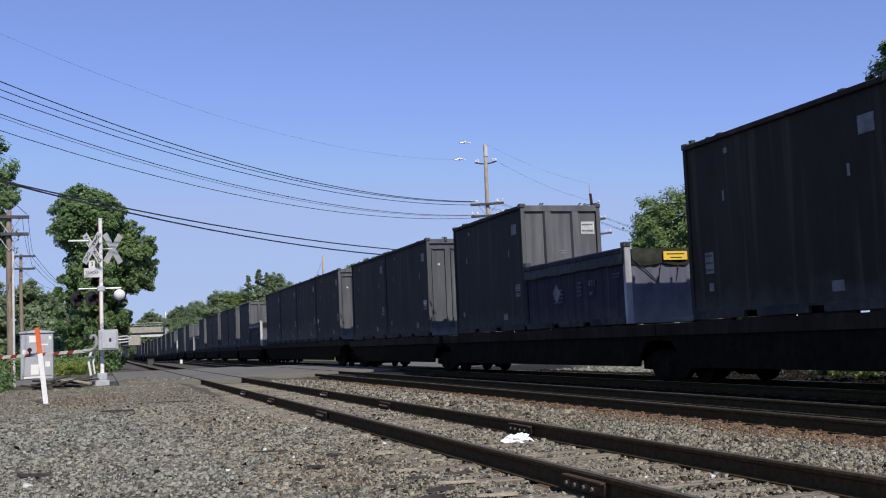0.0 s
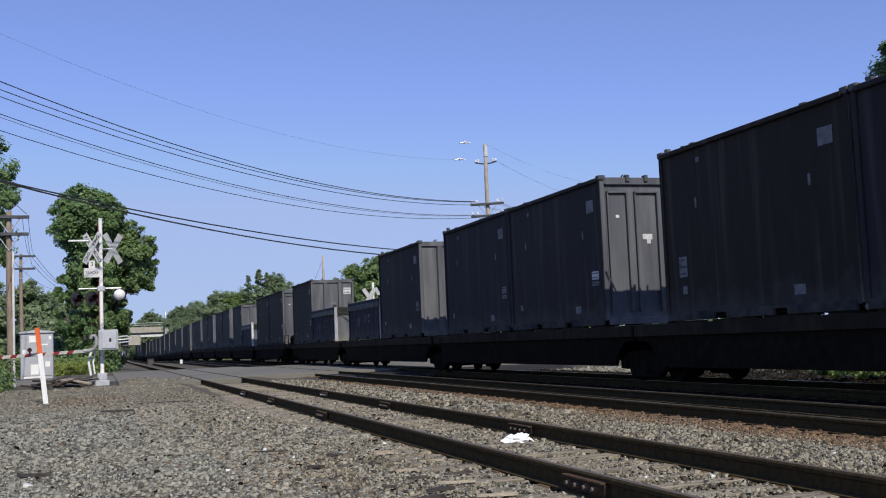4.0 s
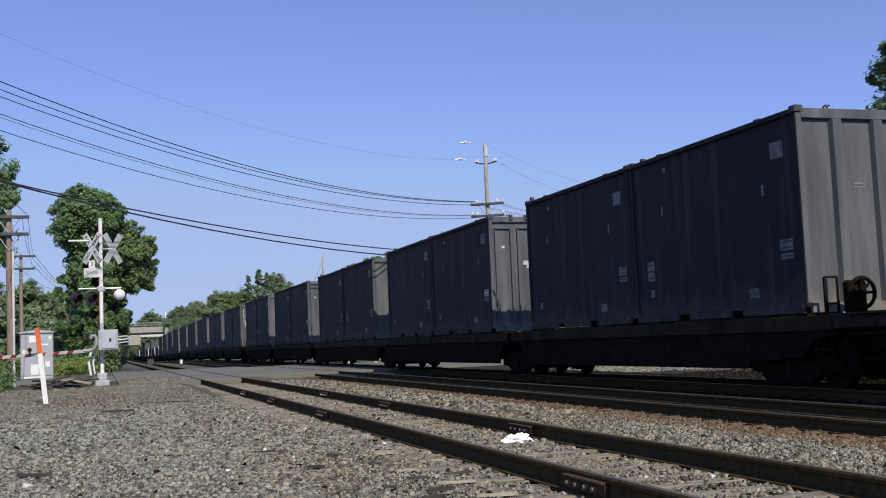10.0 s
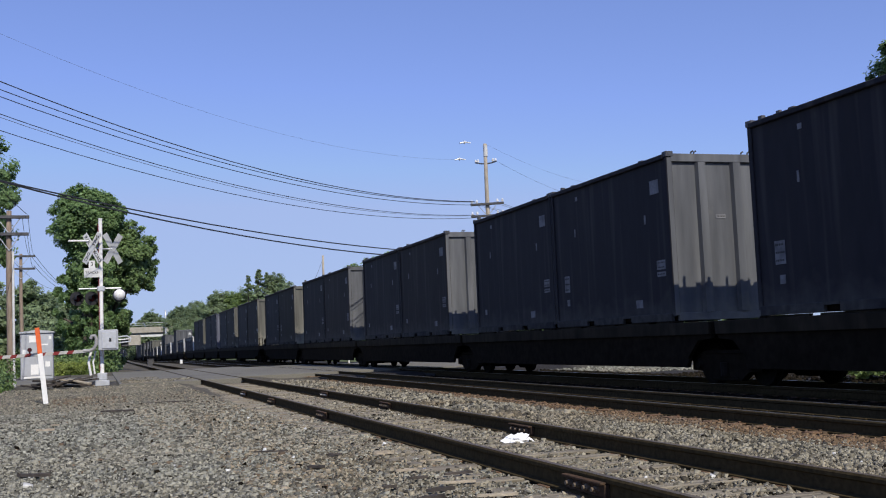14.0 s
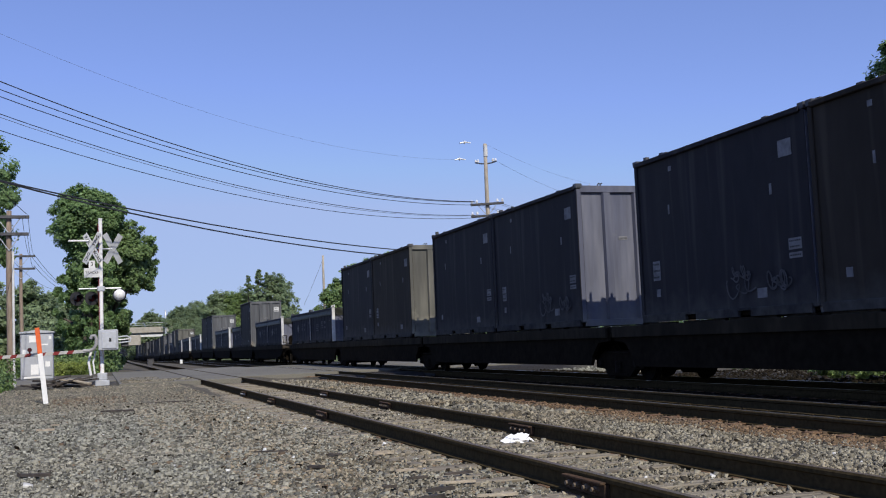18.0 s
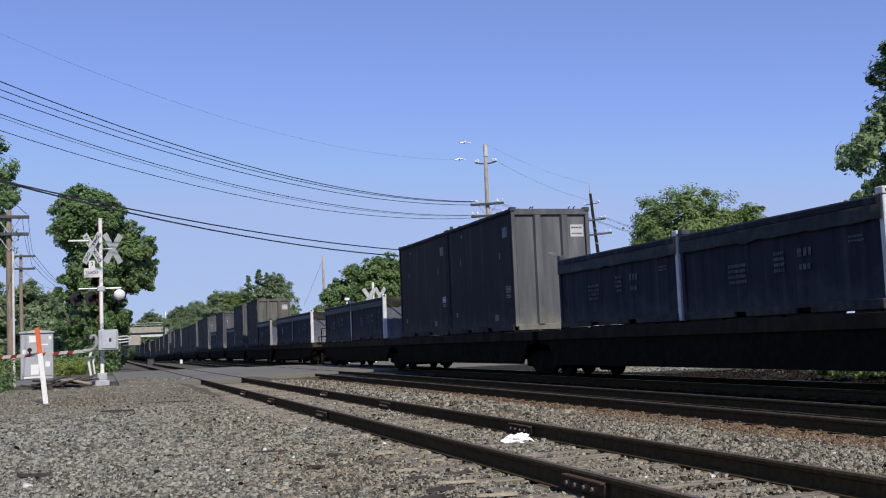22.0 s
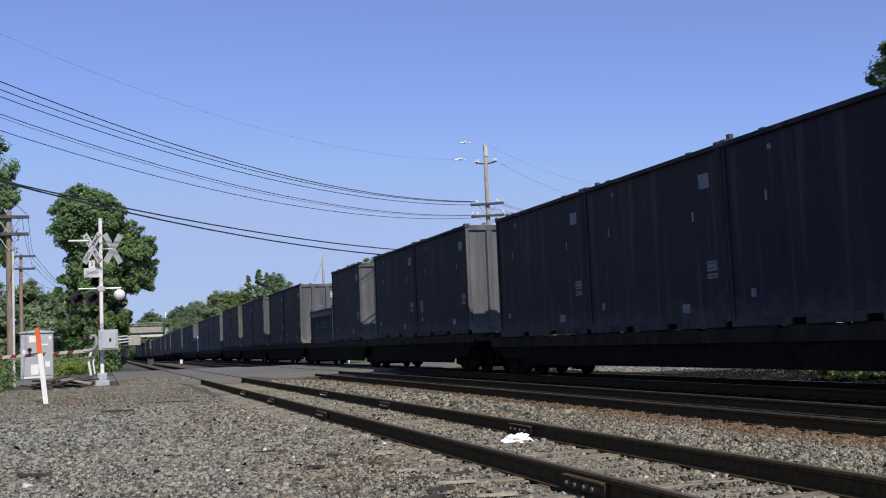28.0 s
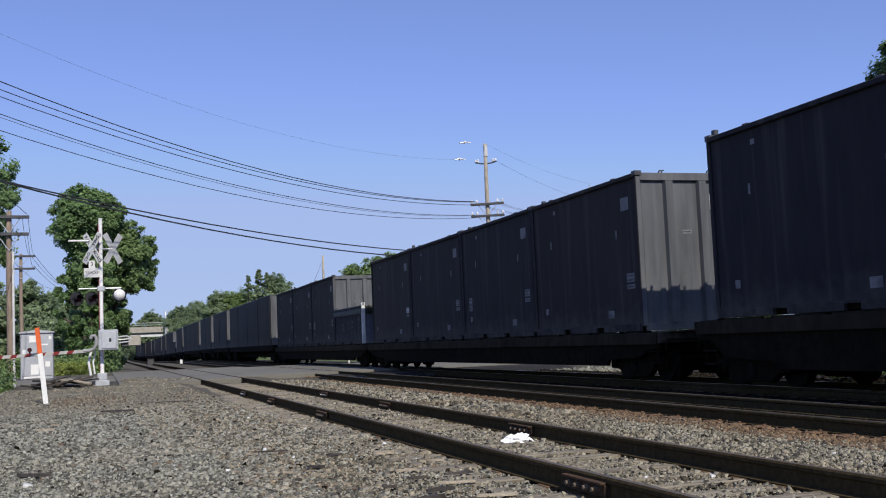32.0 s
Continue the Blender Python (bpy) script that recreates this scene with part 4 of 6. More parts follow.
    if gear:
        y = y0 + 0.25
        wheel = gear == "wheel"
        high, span = (1.96, 0.24) if wheel else (2.16, 0.44)
        for x, low in ((-1.24 if wheel else -0.74, 1.0), (0.68, 1.3)):
            b = Build().box(x - 0.03, x + 0.03, y - 0.02, y + 0.02, low, high).tube((x + span, y, 1.3), (x + span, y, high), 0.026, n=6)
            b.tube((x, y, high), (x + span, y, high), 0.022, n=6).tube((x, y, high - 0.44), (x + span, y, high - 0.44), 0.02, n=6)
            part("hand_rail", b, CAR_BLACK, c)
    if gear == "wheel":
        x, z = -0.63, 1.68
        ring = [(x + 0.25 * math.cos(a), y0 + 0.1, z + 0.25 * math.sin(a)) for a in [2 * math.pi * i / 20 for i in range(21)]]
        w = part("brake_wheel", Build().path(ring, 0.036, 6), CAR_BLACK, c, "round dark brake wheel")
        part("spoke", Build().tube((x - 0.24, y0 + 0.1, z), (x + 0.24, y0 + 0.1, z), 0.024, n=5).tube((x, y0 + 0.1, z - 0.24), (x, y0 + 0.1, z + 0.24), 0.024, n=5)
             .tube((x - 0.19, y0 + 0.11, z - 0.19), (x + 0.19, y0 + 0.11, z + 0.19), 0.024, n=5).tube((x, y0 + 0.06, z), (x, y0 + 0.16, z), 0.07, n=12), CAR_BLACK, w)
        part("brake_housing", Build().box(x - 0.22, x + 0.16, y0 + 0.16, y0 + 0.34, 1.34, 1.9, 0.04).tube((x - 0.14, y0 + 0.14, 1.34), (x - 0.14, y0 + 0.14, 1.8), 0.035), CAR_BLACK, c, "dark brake housing")
    return c


def far_box(label, side, end, height):
    """A container that only passes far off."""
    c = thing("tall_container" if height > 2 else "low_container", label, "container", "containers on the train")
    w, l = HALF_W, BOX_L / 2
    for k in (-1, 1):
        part("side_panel", Build().box(k * w - 0.04, k * w + 0.01, -l + 0.06, l - 0.06, 0.0, height - 0.06), side, c)
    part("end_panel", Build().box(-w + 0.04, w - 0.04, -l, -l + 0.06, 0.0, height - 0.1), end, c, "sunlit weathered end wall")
    part("end_panel", Build().box(-w + 0.04, w - 0.04, l - 0.06, l, 0.0, height - 0.1), side, c)
    part("roof", Build().box(-w, w, -l + 0.02, l - 0.02, height - 0.1, height, 0.02), RAIL_DARK, c)
    return c


def far_car(label, length):
    c = thing("flat_car", label, "rail car", "flat cars of the train")
    l = length / 2
    part("side_sill", Build().box(-1.26, 1.26, -l, l, 0.95, DECK - 0.005, 0.02), CAR_BLACK, c)
    part("centre_sill", Build().box(-0.6, 0.6, -l + 2.9, l - 2.9, 0.5, 0.95, 0.02), CAR_BLACK, c)
    for y in (-l + 1.75, l - 1.75):
        part("bogie", Build().box(-1.0, 1.0, y - 1.1, y + 1.1, 0.3, 0.95, 0.05), CAR_BLACK, c)
        for k in (-0.9, 0.9):
            part("wheel_set", Build().tube((-0.8, y + k, 0.485), (0.8, y + k, 0.485), 0.415, n=16), WHEEL_ST, c)
    return c


def text_mesh(words, size, material):
    cu = bpy.data.curves.new("lettering", "FONT")
    cu.body, cu.size, cu.align_x, cu.align_y, cu.extrude = words, size, "CENTER", "CENTER", 0.003
    tmp = bpy.data.objects.new("lettering", cu)
    scene.collection.objects.link(tmp)
    me = bpy.data.meshes.new_from_object(tmp.evaluated_get(bpy.context.evaluated_depsgraph_get()))
    bpy.data.objects.remove(tmp)
    bpy.data.curves.remove(cu)
    me.materials.clear()
    me.materials.append(material)
    return me


STENCIL = mat("faded_white_stencil", (0.095, 0.095, 0.105), rough=0.7, vary=0.35, grain=14, blotch=6, tint=(0.025, 0.026, 0.032), amount=1.0, bump=0)
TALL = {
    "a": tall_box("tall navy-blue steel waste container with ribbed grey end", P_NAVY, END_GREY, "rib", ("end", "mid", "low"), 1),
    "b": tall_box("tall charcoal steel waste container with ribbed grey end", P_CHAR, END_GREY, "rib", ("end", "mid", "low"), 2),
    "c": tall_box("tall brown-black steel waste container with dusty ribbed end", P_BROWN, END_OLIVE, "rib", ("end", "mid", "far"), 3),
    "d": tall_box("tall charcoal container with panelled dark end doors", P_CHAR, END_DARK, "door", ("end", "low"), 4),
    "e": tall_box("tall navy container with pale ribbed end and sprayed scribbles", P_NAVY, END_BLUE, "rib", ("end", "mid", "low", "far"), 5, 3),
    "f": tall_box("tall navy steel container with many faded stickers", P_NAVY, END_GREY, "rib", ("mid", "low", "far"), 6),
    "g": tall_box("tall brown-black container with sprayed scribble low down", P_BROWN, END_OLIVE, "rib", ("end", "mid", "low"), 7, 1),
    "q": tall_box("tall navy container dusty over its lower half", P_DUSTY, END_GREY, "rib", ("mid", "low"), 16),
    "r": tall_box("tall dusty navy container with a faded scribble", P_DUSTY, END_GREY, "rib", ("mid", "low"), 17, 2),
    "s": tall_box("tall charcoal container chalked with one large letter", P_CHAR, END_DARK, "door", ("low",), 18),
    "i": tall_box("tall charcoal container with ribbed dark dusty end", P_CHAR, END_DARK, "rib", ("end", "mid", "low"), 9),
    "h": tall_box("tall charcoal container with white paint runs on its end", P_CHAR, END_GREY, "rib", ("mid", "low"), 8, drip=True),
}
letter = [Vector((0, 0.06, -0.27 + 0.06 * i)) for i in range(9)] + [Vector((0, 0.06 - 0.2 * math.sin(a), 0.08 + 0.14 * math.cos(a))) for a in [math.radians(18 * i) for i in range(11)]]
b = Build()
for p, q in zip(letter, letter[1:]):
    d = (q - p).normalized().cross(Vector((1, 0, 0))) * 0.014
    b.add([p - d, q - d, q + d, p + d], [(0, 1, 2, 3)])
part("chalk_letter", b, STENCIL, TALL["s"], "grey chalked letter P", at=pose(-HALF_W - 0.016, 2.42, 0.66))
sticker(TALL["s"], 0.24, 0.22, -HALF_W - 0.012, 2.46, 1.08, "x", bars=0)
LOW = {
    "l": low_box("low navy container with white corner posts and tarpaulin", P_CALM_NAVY, END_BLUE, True, 11),
    "m": low_box("low blue container with plain posts under a tarpaulin", P_BLUE, END_GREY, False, 12, placard=False),
    "n": low_box("low blue container with white posts and diamond plate", P_BLUE, END_BLUE, True, 13, diamond=0.24),
    "p": low_box("low blue container with white posts and tilted diamond plate", P_BLUE, END_BLUE, True, 15, diamond=-0.07, diamond_side=True),
    "o": low_box("low blue container with a grey diamond on its side", P_BLUE, END_BLUE, False, 14, diamond_side=True),
}
CARS = {}
FAR_BOX = {"t": far_box("tall charcoal waste container far down the train", P_CHAR, END_GREY, TALL_H), "u": far_box("tall navy waste container far down the train", P_NAVY, END_GREY, TALL_H),
           "v": far_box("low navy container far down the train", P_NAVY, END_BLUE, LOW_H)}
FAR_CAR = {2: far_car("black two-container flat car far down the train", 13.7), 4: far_car("long black flat car far down the train", 26.0)}
BOXES = {**TALL, **LOW, **FAR_BOX}

# front end of the first container of each car at the start, and its load from the front; "!" is a coupled end, "*" one with hand rails,
# "+" one with a brake wheel too
CONSIST = """-8.4 cb, 6.8 bc, 21.8 ob, 37.2 db, 52.5 srqq, 80.4! la, 95.6 bc, 110.7 da, 126.0 am, 141.5 mb,
157.7+ dc, 173.1 li, 188.2 aa, 203.5 eb, 218.5 fq, 234.8+ fa, 250.1 db, 264.95 fa, 280.5 da, 295.8 fb,
311.8+ he, 327.0 fa, 342.2 ba, 357.5 ba, 372.8 ca, 389.0+ gb, 404.0 ge, 419.3 ea, 434.6 ca, 449.4 lo,
465.7+ po, 480.9 bo, 496.2 ll, 511.6 ad, 526.7 ll, 543.1* no, 558.5 oc, 573.5 fm, 588.9 do, 604.4 dc,
620.0 fabb, 647.4 fa, 662.6 bm, 678.1 bb, 693.2 ba, 708.3 ca, 723.5 bfad, 750.1 lfaa, 777.7 tuut, 805.2 ut,
820.4 tu, 835.7 tttu, 863.2 ut, 878.4 vutu, 906.0 tt, 921.2 uttu, 948.7 ut, 963.9 tuut, 991.5 ttut, 1019.0 ut,
1034.2 tutu, 1061.8 ut, 1077.0 ttuu"""
SPEED, PITCH = 21.95, 6.16
TRAIN = []
used = set()


def place(ob, s, z):
    m = pose((X_TRAIN[0] + X_TRAIN[1]) / 2, s, z)
    if ob.name in used:
        ob = copy_thing(ob, m)
    else:
        used.add(ob.name)
        ob.matrix_basis = m
    TRAIN.append((ob, s, z))



def ride(s, load):
    """How much lower than the others a car's deck lies: the first long car rides high, the later ones low."""
    return 0.0 if len(load) < 3 or load[0] in FAR_BOX else -0.07 if s < 100 else LONG_DROP


UNITS = []
for entry in CONSIST.replace("\n", " ").split(","):
    at, load = entry.split()
    UNITS.append((float(at.rstrip("+*!")), load, "wheel" if at.endswith("+") else "rails" if at.endswith("*") else "", at[-1] in "+*!" or len(load) > 2))
for k, (s, load, gear, coupled) in enumerate(UNITS):
    mid = s + len(load) * PITCH / 2 - 0.05
    if load[0] in FAR_BOX:
        place(FAR_CAR[len(load)], mid, 0.0)
    else:
        fore = "end" if coupled or len(UNITS[k - 1][1]) > 2 else "joint"
        aft = "end" if len(load) > 2 or k + 1 == len(UNITS) or UNITS[k + 1][3] or UNITS[k + 1][1][0] in FAR_BOX else "joint"
        drop = ride(s, load)
        key = (len(load), fore, aft, gear, drop)
        if key not in CARS:
            CARS[key] = flat_car(("black two-container flat car platform" if len(load) == 2 else "long black four-container flat car")
                                 + {"": "", "rails": " with end hand rails", "wheel": " with brake wheel and hand rails"}[gear], len(load), fore, aft, gear, drop)
        place(CARS[key], mid, 0.0)
    for q, kind in enumerate(load):
        place(BOXES[kind], s + BOX_L / 2 + q * PITCH, DECK - ride(s, load))


# ---- level crossing signal, gate, cabinet, marker ----
def crossbuck(parent, at, front):
    for a in (-57, 57):
        k = pose(0, 0.012 * (1 if a > 0 else -1), 0, 0, a, 0)
        bl = part("blade", Build().box(-0.61, 0.61, -0.006, 0.006, -0.115, 0.115, 0.004), front, parent, "faded white crossbuck blade", at=at @ k)
        if front is SIGN_WHITE:
            for words, x0 in (("CRO", -0.36), ("SSING", 0.31)) if a < 0 else (("RAIL", -0.36), ("ROAD", 0.36)):
                part("lettering", text_mesh(words, 0.165 if len(words) < 5 else 0.155, INK), None, bl, at=pose(x0, -0.012, 0, 90))


def light_head(parent, at, facing):
    b = part("background_disc", Build().tube((0, 0.02, 0), (0, -0.01, 0), 0.25, n=24), BLACK, parent, at=at)
    part("lens", Build().tube((0, -0.01, 0), (0, -0.05, 0), 0.11, 0.09, n=18), RED_LENS, b)
    n = 16
    vs, fs = [], []
    for i in range(n + 1):
        a = math.pi * (i / n * 1.15 - 0.075)
        vs += [(0.125 * math.cos(a), -0.01, 0.125 * math.sin(a)), (0.13 * math.cos(a), -0.26, 0.13 * math.sin(a) + 0.01),
               (0.137 * math.cos(a), -0.26, 0.137 * math.sin(a) + 0.01), (0.132 * math.cos(a), -0.01, 0.132 * math.sin(a))]
    for i in range(n):
        o = 4 * i
        fs += [(o + k, o + (k + 1) % 4, o + 4 + (k + 1) % 4, o + 4 + k) for k in range(4)]
    part("hood", Build().add(vs, fs), BLACK, b)
    part("housing", Build().tube((0, 0.02, 0), (0, 0.14, 0), 0.12, 0.09, n=18), ALU if facing else BLACK, b)


MAST_X, MAST_Y, MAST_Z = 0.05, 39.6, 0.13
mast = thing("crossing_signal", "aluminium level crossing mast with crossbucks and signal lamps", "railway signal", at=pose(MAST_X, MAST_Y, MAST_Z))
part("base", Build().box(-0.24, 0.24, -0.24, 0.24, -0.1, 0.16, 0.02).box(-0.17, 0.17, -0.17, 0.17, 0.16, 0.42, 0.03), ALU, mast, "cast junction base")
part("pole", Build().tube((0, 0, 0.4), (0, 0, 5.86), 0.068, n=16).tube((0, 0, 5.86), (0, 0, 5.9), 0.075, n=16), WHITE, mast, "white painted pole", smooth=False)
crossbuck(mast, pose(-0.28, -0.14, 4.83, 0, 0, -38), SIGN_WHITE)
crossbuck(mast, pose(0.42, 0.14, 4.83, 0, 0, 36), SIGN_BACK)
b = Build().tube((-0.36, -0.06, 4.83), (0.0, 0, 4.83), 0.03).tube((0, 0, 4.81), (0.4, 0.1, 4.81), 0.03)
part("bracket", b, ALU, mast)
part("arm", Build().box(-1.08, -0.35, -0.04, -0.01, 5.08, 5.14, 0.006), WHITE, mast, "short white bar")
plate = part("tracks_sign", Build().box(-0.27, 0.27, -0.006, 0.006, -0.17, 0.17, 0.006), SIGN_WHITE, mast, "white sign reading TRACKS", at=pose(-0.3, -0.1, 3.96))
part("lettering", text_mesh("TRACKS", 0.118, INK), None, plate, at=pose(0, -0.008, 0, 90))
plate = part("count_sign", Build().box(-0.11, 0.11, -0.006, 0.006, -0.13, 0.13, 0.006), SIGN_WHITE, mast, "white sign reading 3", at=pose(-0.3, -0.1, 4.26))
part("lettering", text_mesh("3", 0.2, INK), None, plate, at=pose(0, -0.008, 0, 90))
part("crossarm", Build().tube((-0.75, 0, 3.40), (0.68, 0, 3.40), 0.03).box(-0.13, 0.13, -0.09, 0.09, 3.30, 3.48, 0.02), ALU, mast, "lamp crossarm")
for x in (-0.82, -0.32):
    light_head(mast, pose(x, 0.1, 3.06, 0, 0, 25), False)
light_head(mast, pose(0.62, 0.12, 3.16, 0, 0, 160), True)
b = Build()
for i in range(8):
    a, c2 = math.pi * i / 8 / 2, math.pi * (i + 1) / 8 / 2
    b.tube((0, -0.2 * math.sin(a), 0), (0, -0.2 * math.sin(c2), 0), 0.2 * math.cos(a), max(0.2 * math.cos(c2), 0.004), n=20, caps=False)
part("bell", b, WHITE, mast, "white round bell cover", at=pose(0.62, -0.02, 3.16), smooth=True)
part("mast_wrap", Build().tube((-0.06, 0.0, 0.5), (-0.06, 0.0, 5.7), 0.03, n=12), RED, mast, "thin red strip along the left of the pole")
part("cable", Build().path([(-0.25, -0.1, 0.4), (-0.3, -0.12, 0.8), (-0.2, -0.1, 1.2)], 0.03, 6), WHITE, mast)
part("cable", Build().path([(-0.38, -0.1, 0.35), (-0.45, -0.12, 0.8), (-0.36, -0.1, 1.2)], 0.045, 6), WHITE, mast)

gate = thing("crossing_gate", "lowered red and white striped crossing gate with its motor box", "crossing gate", at=pose(MAST_X, MAST_Y - 0.16, MAST_Z))
box = part("motor_box", Build().box(-0.12, 0.55, -0.42, 0.06, 1.2, 1.92, 0.03), CAB_GREY, gate, "grey gate mechanism box")
part("lid", Build().box(0.0, 0.5, -0.45, -0.42, 1.26, 1.86, 0.015), ALU, box)
part("latch", Build().box(0.24, 0.32, -0.475, -0.45, 1.5, 1.62, 0.01), BLACK, box)
hook = [(-0.62, -0.3, 1.22), (-0.4, -0.3, 1.21), (-0.26, -0.3, 1.28), (-0.19, -0.3, 1.42), (-0.18, -0.3, 1.62), (-0.24, -0.3, 1.73), (-0.33, -0.3, 1.72), (-0.37, -0.3, 1.62)]
part("arm_bracket", Build().path(hook, 0.062, 8), GREY_POST, gate, "curved gate arm bracket")
loop = [(0.56, -0.12, 1.66), (0.85, -0.12, 1.68), (0.98, -0.12, 1.6), (0.95, -0.12, 1.48), (0.56, -0.12, 1.45)]
part("counterweight_arm", Build().path(loop, 0.028, 6).tube((0.56, -0.12, 1.56), (0.9, -0.12, 1.57), 0.02, n=6), ALU, gate, "looped metal counterweight arm")
part("counterweight", Build().box(0.64, 0.9, -0.06, 0.02, 1.3, 1.6, 0.03), RAIL_DARK, gate, "dark counterweight")
arm = part("gate_arm", Build().box(-5.6, -0.5, -0.335, -0.3, 1.165, 1.275, 0.005), GATE_WHITE, gate, "white gate arm with red stripes", at=pose(0, 0, 1.22) @ pose(0, 0, -1.22, 0, -2.0, 0))
for k in range(10):
    x = -0.91 - k * 0.455
    o = [(x - 0.035, 1.162), (x - 0.225, 1.162), (x - 0.155, 1.278), (x + 0.035, 1.278)]
    part("stripe", Build().add([(a, -0.339, z) for a, z in o] + [(a, -0.296, z) for a, z in o],
                               [(0, 1, 2, 3), (4, 7, 6, 5), (0, 4, 5, 1), (3, 2, 6, 7), (0, 3, 7, 4), (1, 5, 6, 2)]), RED, arm)
part("gate_lamp", Build().tube((-2.31, -0.32, 1.28), (-2.31, -0.32, 1.34), 0.03, n=10).tube((-2.31, -0.39, 1.4), (-2.31, -0.25, 1.4), 0.075, n=14), RED_LENS, arm, "small dark red gate lamp")

cab = thing("signal_cabinet", "silver metal signal equipment cabinet with paper notices", "cabinet", at=pose(-3.0, 57.0, 0.1))
part("body", Build().box(-0.76, 0.76, -0.5, 0.5, 0.0, 2.3, 0.03), CAB_GREY, cab)
part("roof", Build().prism([(-0.82, 2.3), (0.82, 2.3), (0.82, 2.36), (0, 2.46), (-0.82, 2.36)], -0.58, 0.58), ALU, cab)
part("door", Build().box(-0.7, -0.02, -0.53, -0.5, 0.18, 2.18, 0.01), CAB_GREY, cab)
part("door", Build().box(0.02, 0.7, -0.53, -0.5, 0.18, 2.18, 0.01), CAB_GREY, cab)
part("plinth", Build().box(-0.7, 0.7, -0.45, 0.45, -0.25, 0.02), CONCRETE, cab)
for x, z, w, h in ((-0.58, 1.35, 0.16, 0.3), (-0.15, 2.0, 0.4, 0.32), (0.62, 2.05, 0.12, 0.16), (0.35, 1.72, 0.36, 0.07), (0.5, 0.75, 0.22, 0.26), (-0.1, 0.5, 0.36, 0.5), (-0.2, 0.12, 0.8, 0.1)):
    part("notice", Build().box(x - w / 2, x + w / 2, -0.538, -0.531, z - h / 2, z + h / 2), WHITE, cab, "white paper notice")

marker = thing("marker_post", "leaning flat marker post, orange above white", "marker post", at=pose(-1.29, 28.1, 0.0, 0, -5.8, 0))
part("upper", Build().box(-0.055, 0.055, -0.02, 0.02, 1.28, 1.92, 0.006), ORANGE, marker, "orange upper third")
part("lower", Build().box(-0.06, 0.06, -0.02, 0.02, -0.2, 1.28, 0.006), WHITE, marker, "white lower part")


# ---- utility poles and wires ----
def insulator(parent, x, y, z, side=0.0):
    b = Build().tube((x, y, z), (x, y, z + 0.16), 0.035, 0.02, n=8).tube((x, y, z + 0.05), (x, y, z + 0.1), 0.075, 0.06, n=10).tube((x, y, z + 0.12), (x, y, z + 0.17), 0.06, 0.03, n=10)
    part("insulator", b, PORCELAIN, parent)


def utility_pole(label, x, y, height, arms, turn, lean=0.0, r=0.17, wood=WOOD_POLE, pins=True):
    p = thing("utility_pole", label, "utility pole", "roadside utility poles", at=pose(x, y, 0, 0, lean, turn))
    n = 6
    part("shaft", Build().path([(0.02 * math.sin(i), 0, -0.4 + (height + 0.4) * i / n) for i in range(n + 1)], [r - (r * 0.38) * i / n for i in range(n + 1)], 12), wood, p, smooth=True)
    for z, w in arms:
        a = part("crossarm", Build().box(-w, w, -0.22, -0.12, z - 0.06, z + 0.06, 0.012), ARM_WOOD, p, "dark wooden crossarm")
        part("brace", Build().tube((-w * 0.55, -0.15, z - 0.05), (0, -0.13, z - 0.62), 0.016, n=5).tube((w * 0.55, -0.15, z - 0.05), (0, -0.13, z - 0.62), 0.016, n=5), ALU, p)
        for k in (-0.92, -0.62, 0.62, 0.92) if pins else ():
            insulator(a, k * w, -0.17, z + 0.06)
    return p


P1 = utility_pole("tall weathered utility pole with two crossarms and lamp", 18.73, 50.0, 11.05, ((7.95, 0.85), (7.35, 0.85)), -30, r=0.145)
part("pole_cap", Build().tube((0, 0, 10.4), (0, 0, 10.95), 0.115, 0.11, n=12), WHITE_POST, P1, "pale sleeve near the top")
part("upper_arm", Build().path([(-0.55, 0, 10.12), (-0.3, 0, 10.05), (0, 0, 10.02), (0.3, 0, 10.05), (0.55, 0, 10.12)], 0.035, 6), RAIL_DARK, P1)
for x in (-0.52, -0.4, 0.36, 0.5):
    insulator(P1, x, 0, 10.1)
f = part("flood_lamp", Build().box(-0.62, -0.22, -0.42, -0.1, 6.08, 6.38, 0.04).tube((-0.4, -0.2, 6.1), (0, 0, 5.95), 0.03), BLACK, P1, "black floodlight")
part("glass", Build().box(-0.57, -0.27, -0.43, -0.415, 6.13, 6.33), GREY_ST, f)
part("solar_panel", Build().box(-0.4, 0.4, -0.3, 0.3, -0.02, 0.02, 0.005), BLUE_PANEL, P1, "tilted solar panel", at=pose(-0.28, -0.45, 4.62, 28, -38, 0))
part("panel_frame", Build().box(-0.42, 0.42, -0.32, -0.3, -0.03, 0.03).box(-0.42, 0.42, 0.3, 0.32, -0.03, 0.03).box(-0.42, -0.4, -0.3, 0.3, -0.03, 0.03).box(0.4, 0.42, -0.3, 0.3, -0.03, 0.03),
     WHITE, P1, at=pose(-0.28, -0.45, 4.62, 28, -38, 0))
part("conduit", Build().tube((0.16, -0.1, 0), (0.15, -0.1, 7), 0.035, n=6), WHITE_POST, P1)
P2 = utility_pole("dark utility pole with two crossarms behind the train", 32.75, 65.0, 10.8, ((8.95, 0.82), (7.95, 1.08)), -20, lean=-4.5, r=0.15, wood=TIE_DARK)
part("pole_cap", Build().tube((0, 0, 10.5), (0, 0, 11.45), 0.06, 0.03, n=8), ALU, P2)
part("upper_arm", Build().tube((-0.5, 0, 10.05), (0.5, 0, 10.1), 0.03), RAIL_DARK, P2)
insulator(P2, -0.5, 0, 10.05)
insulator(P2, 0.5, 0, 10.1)
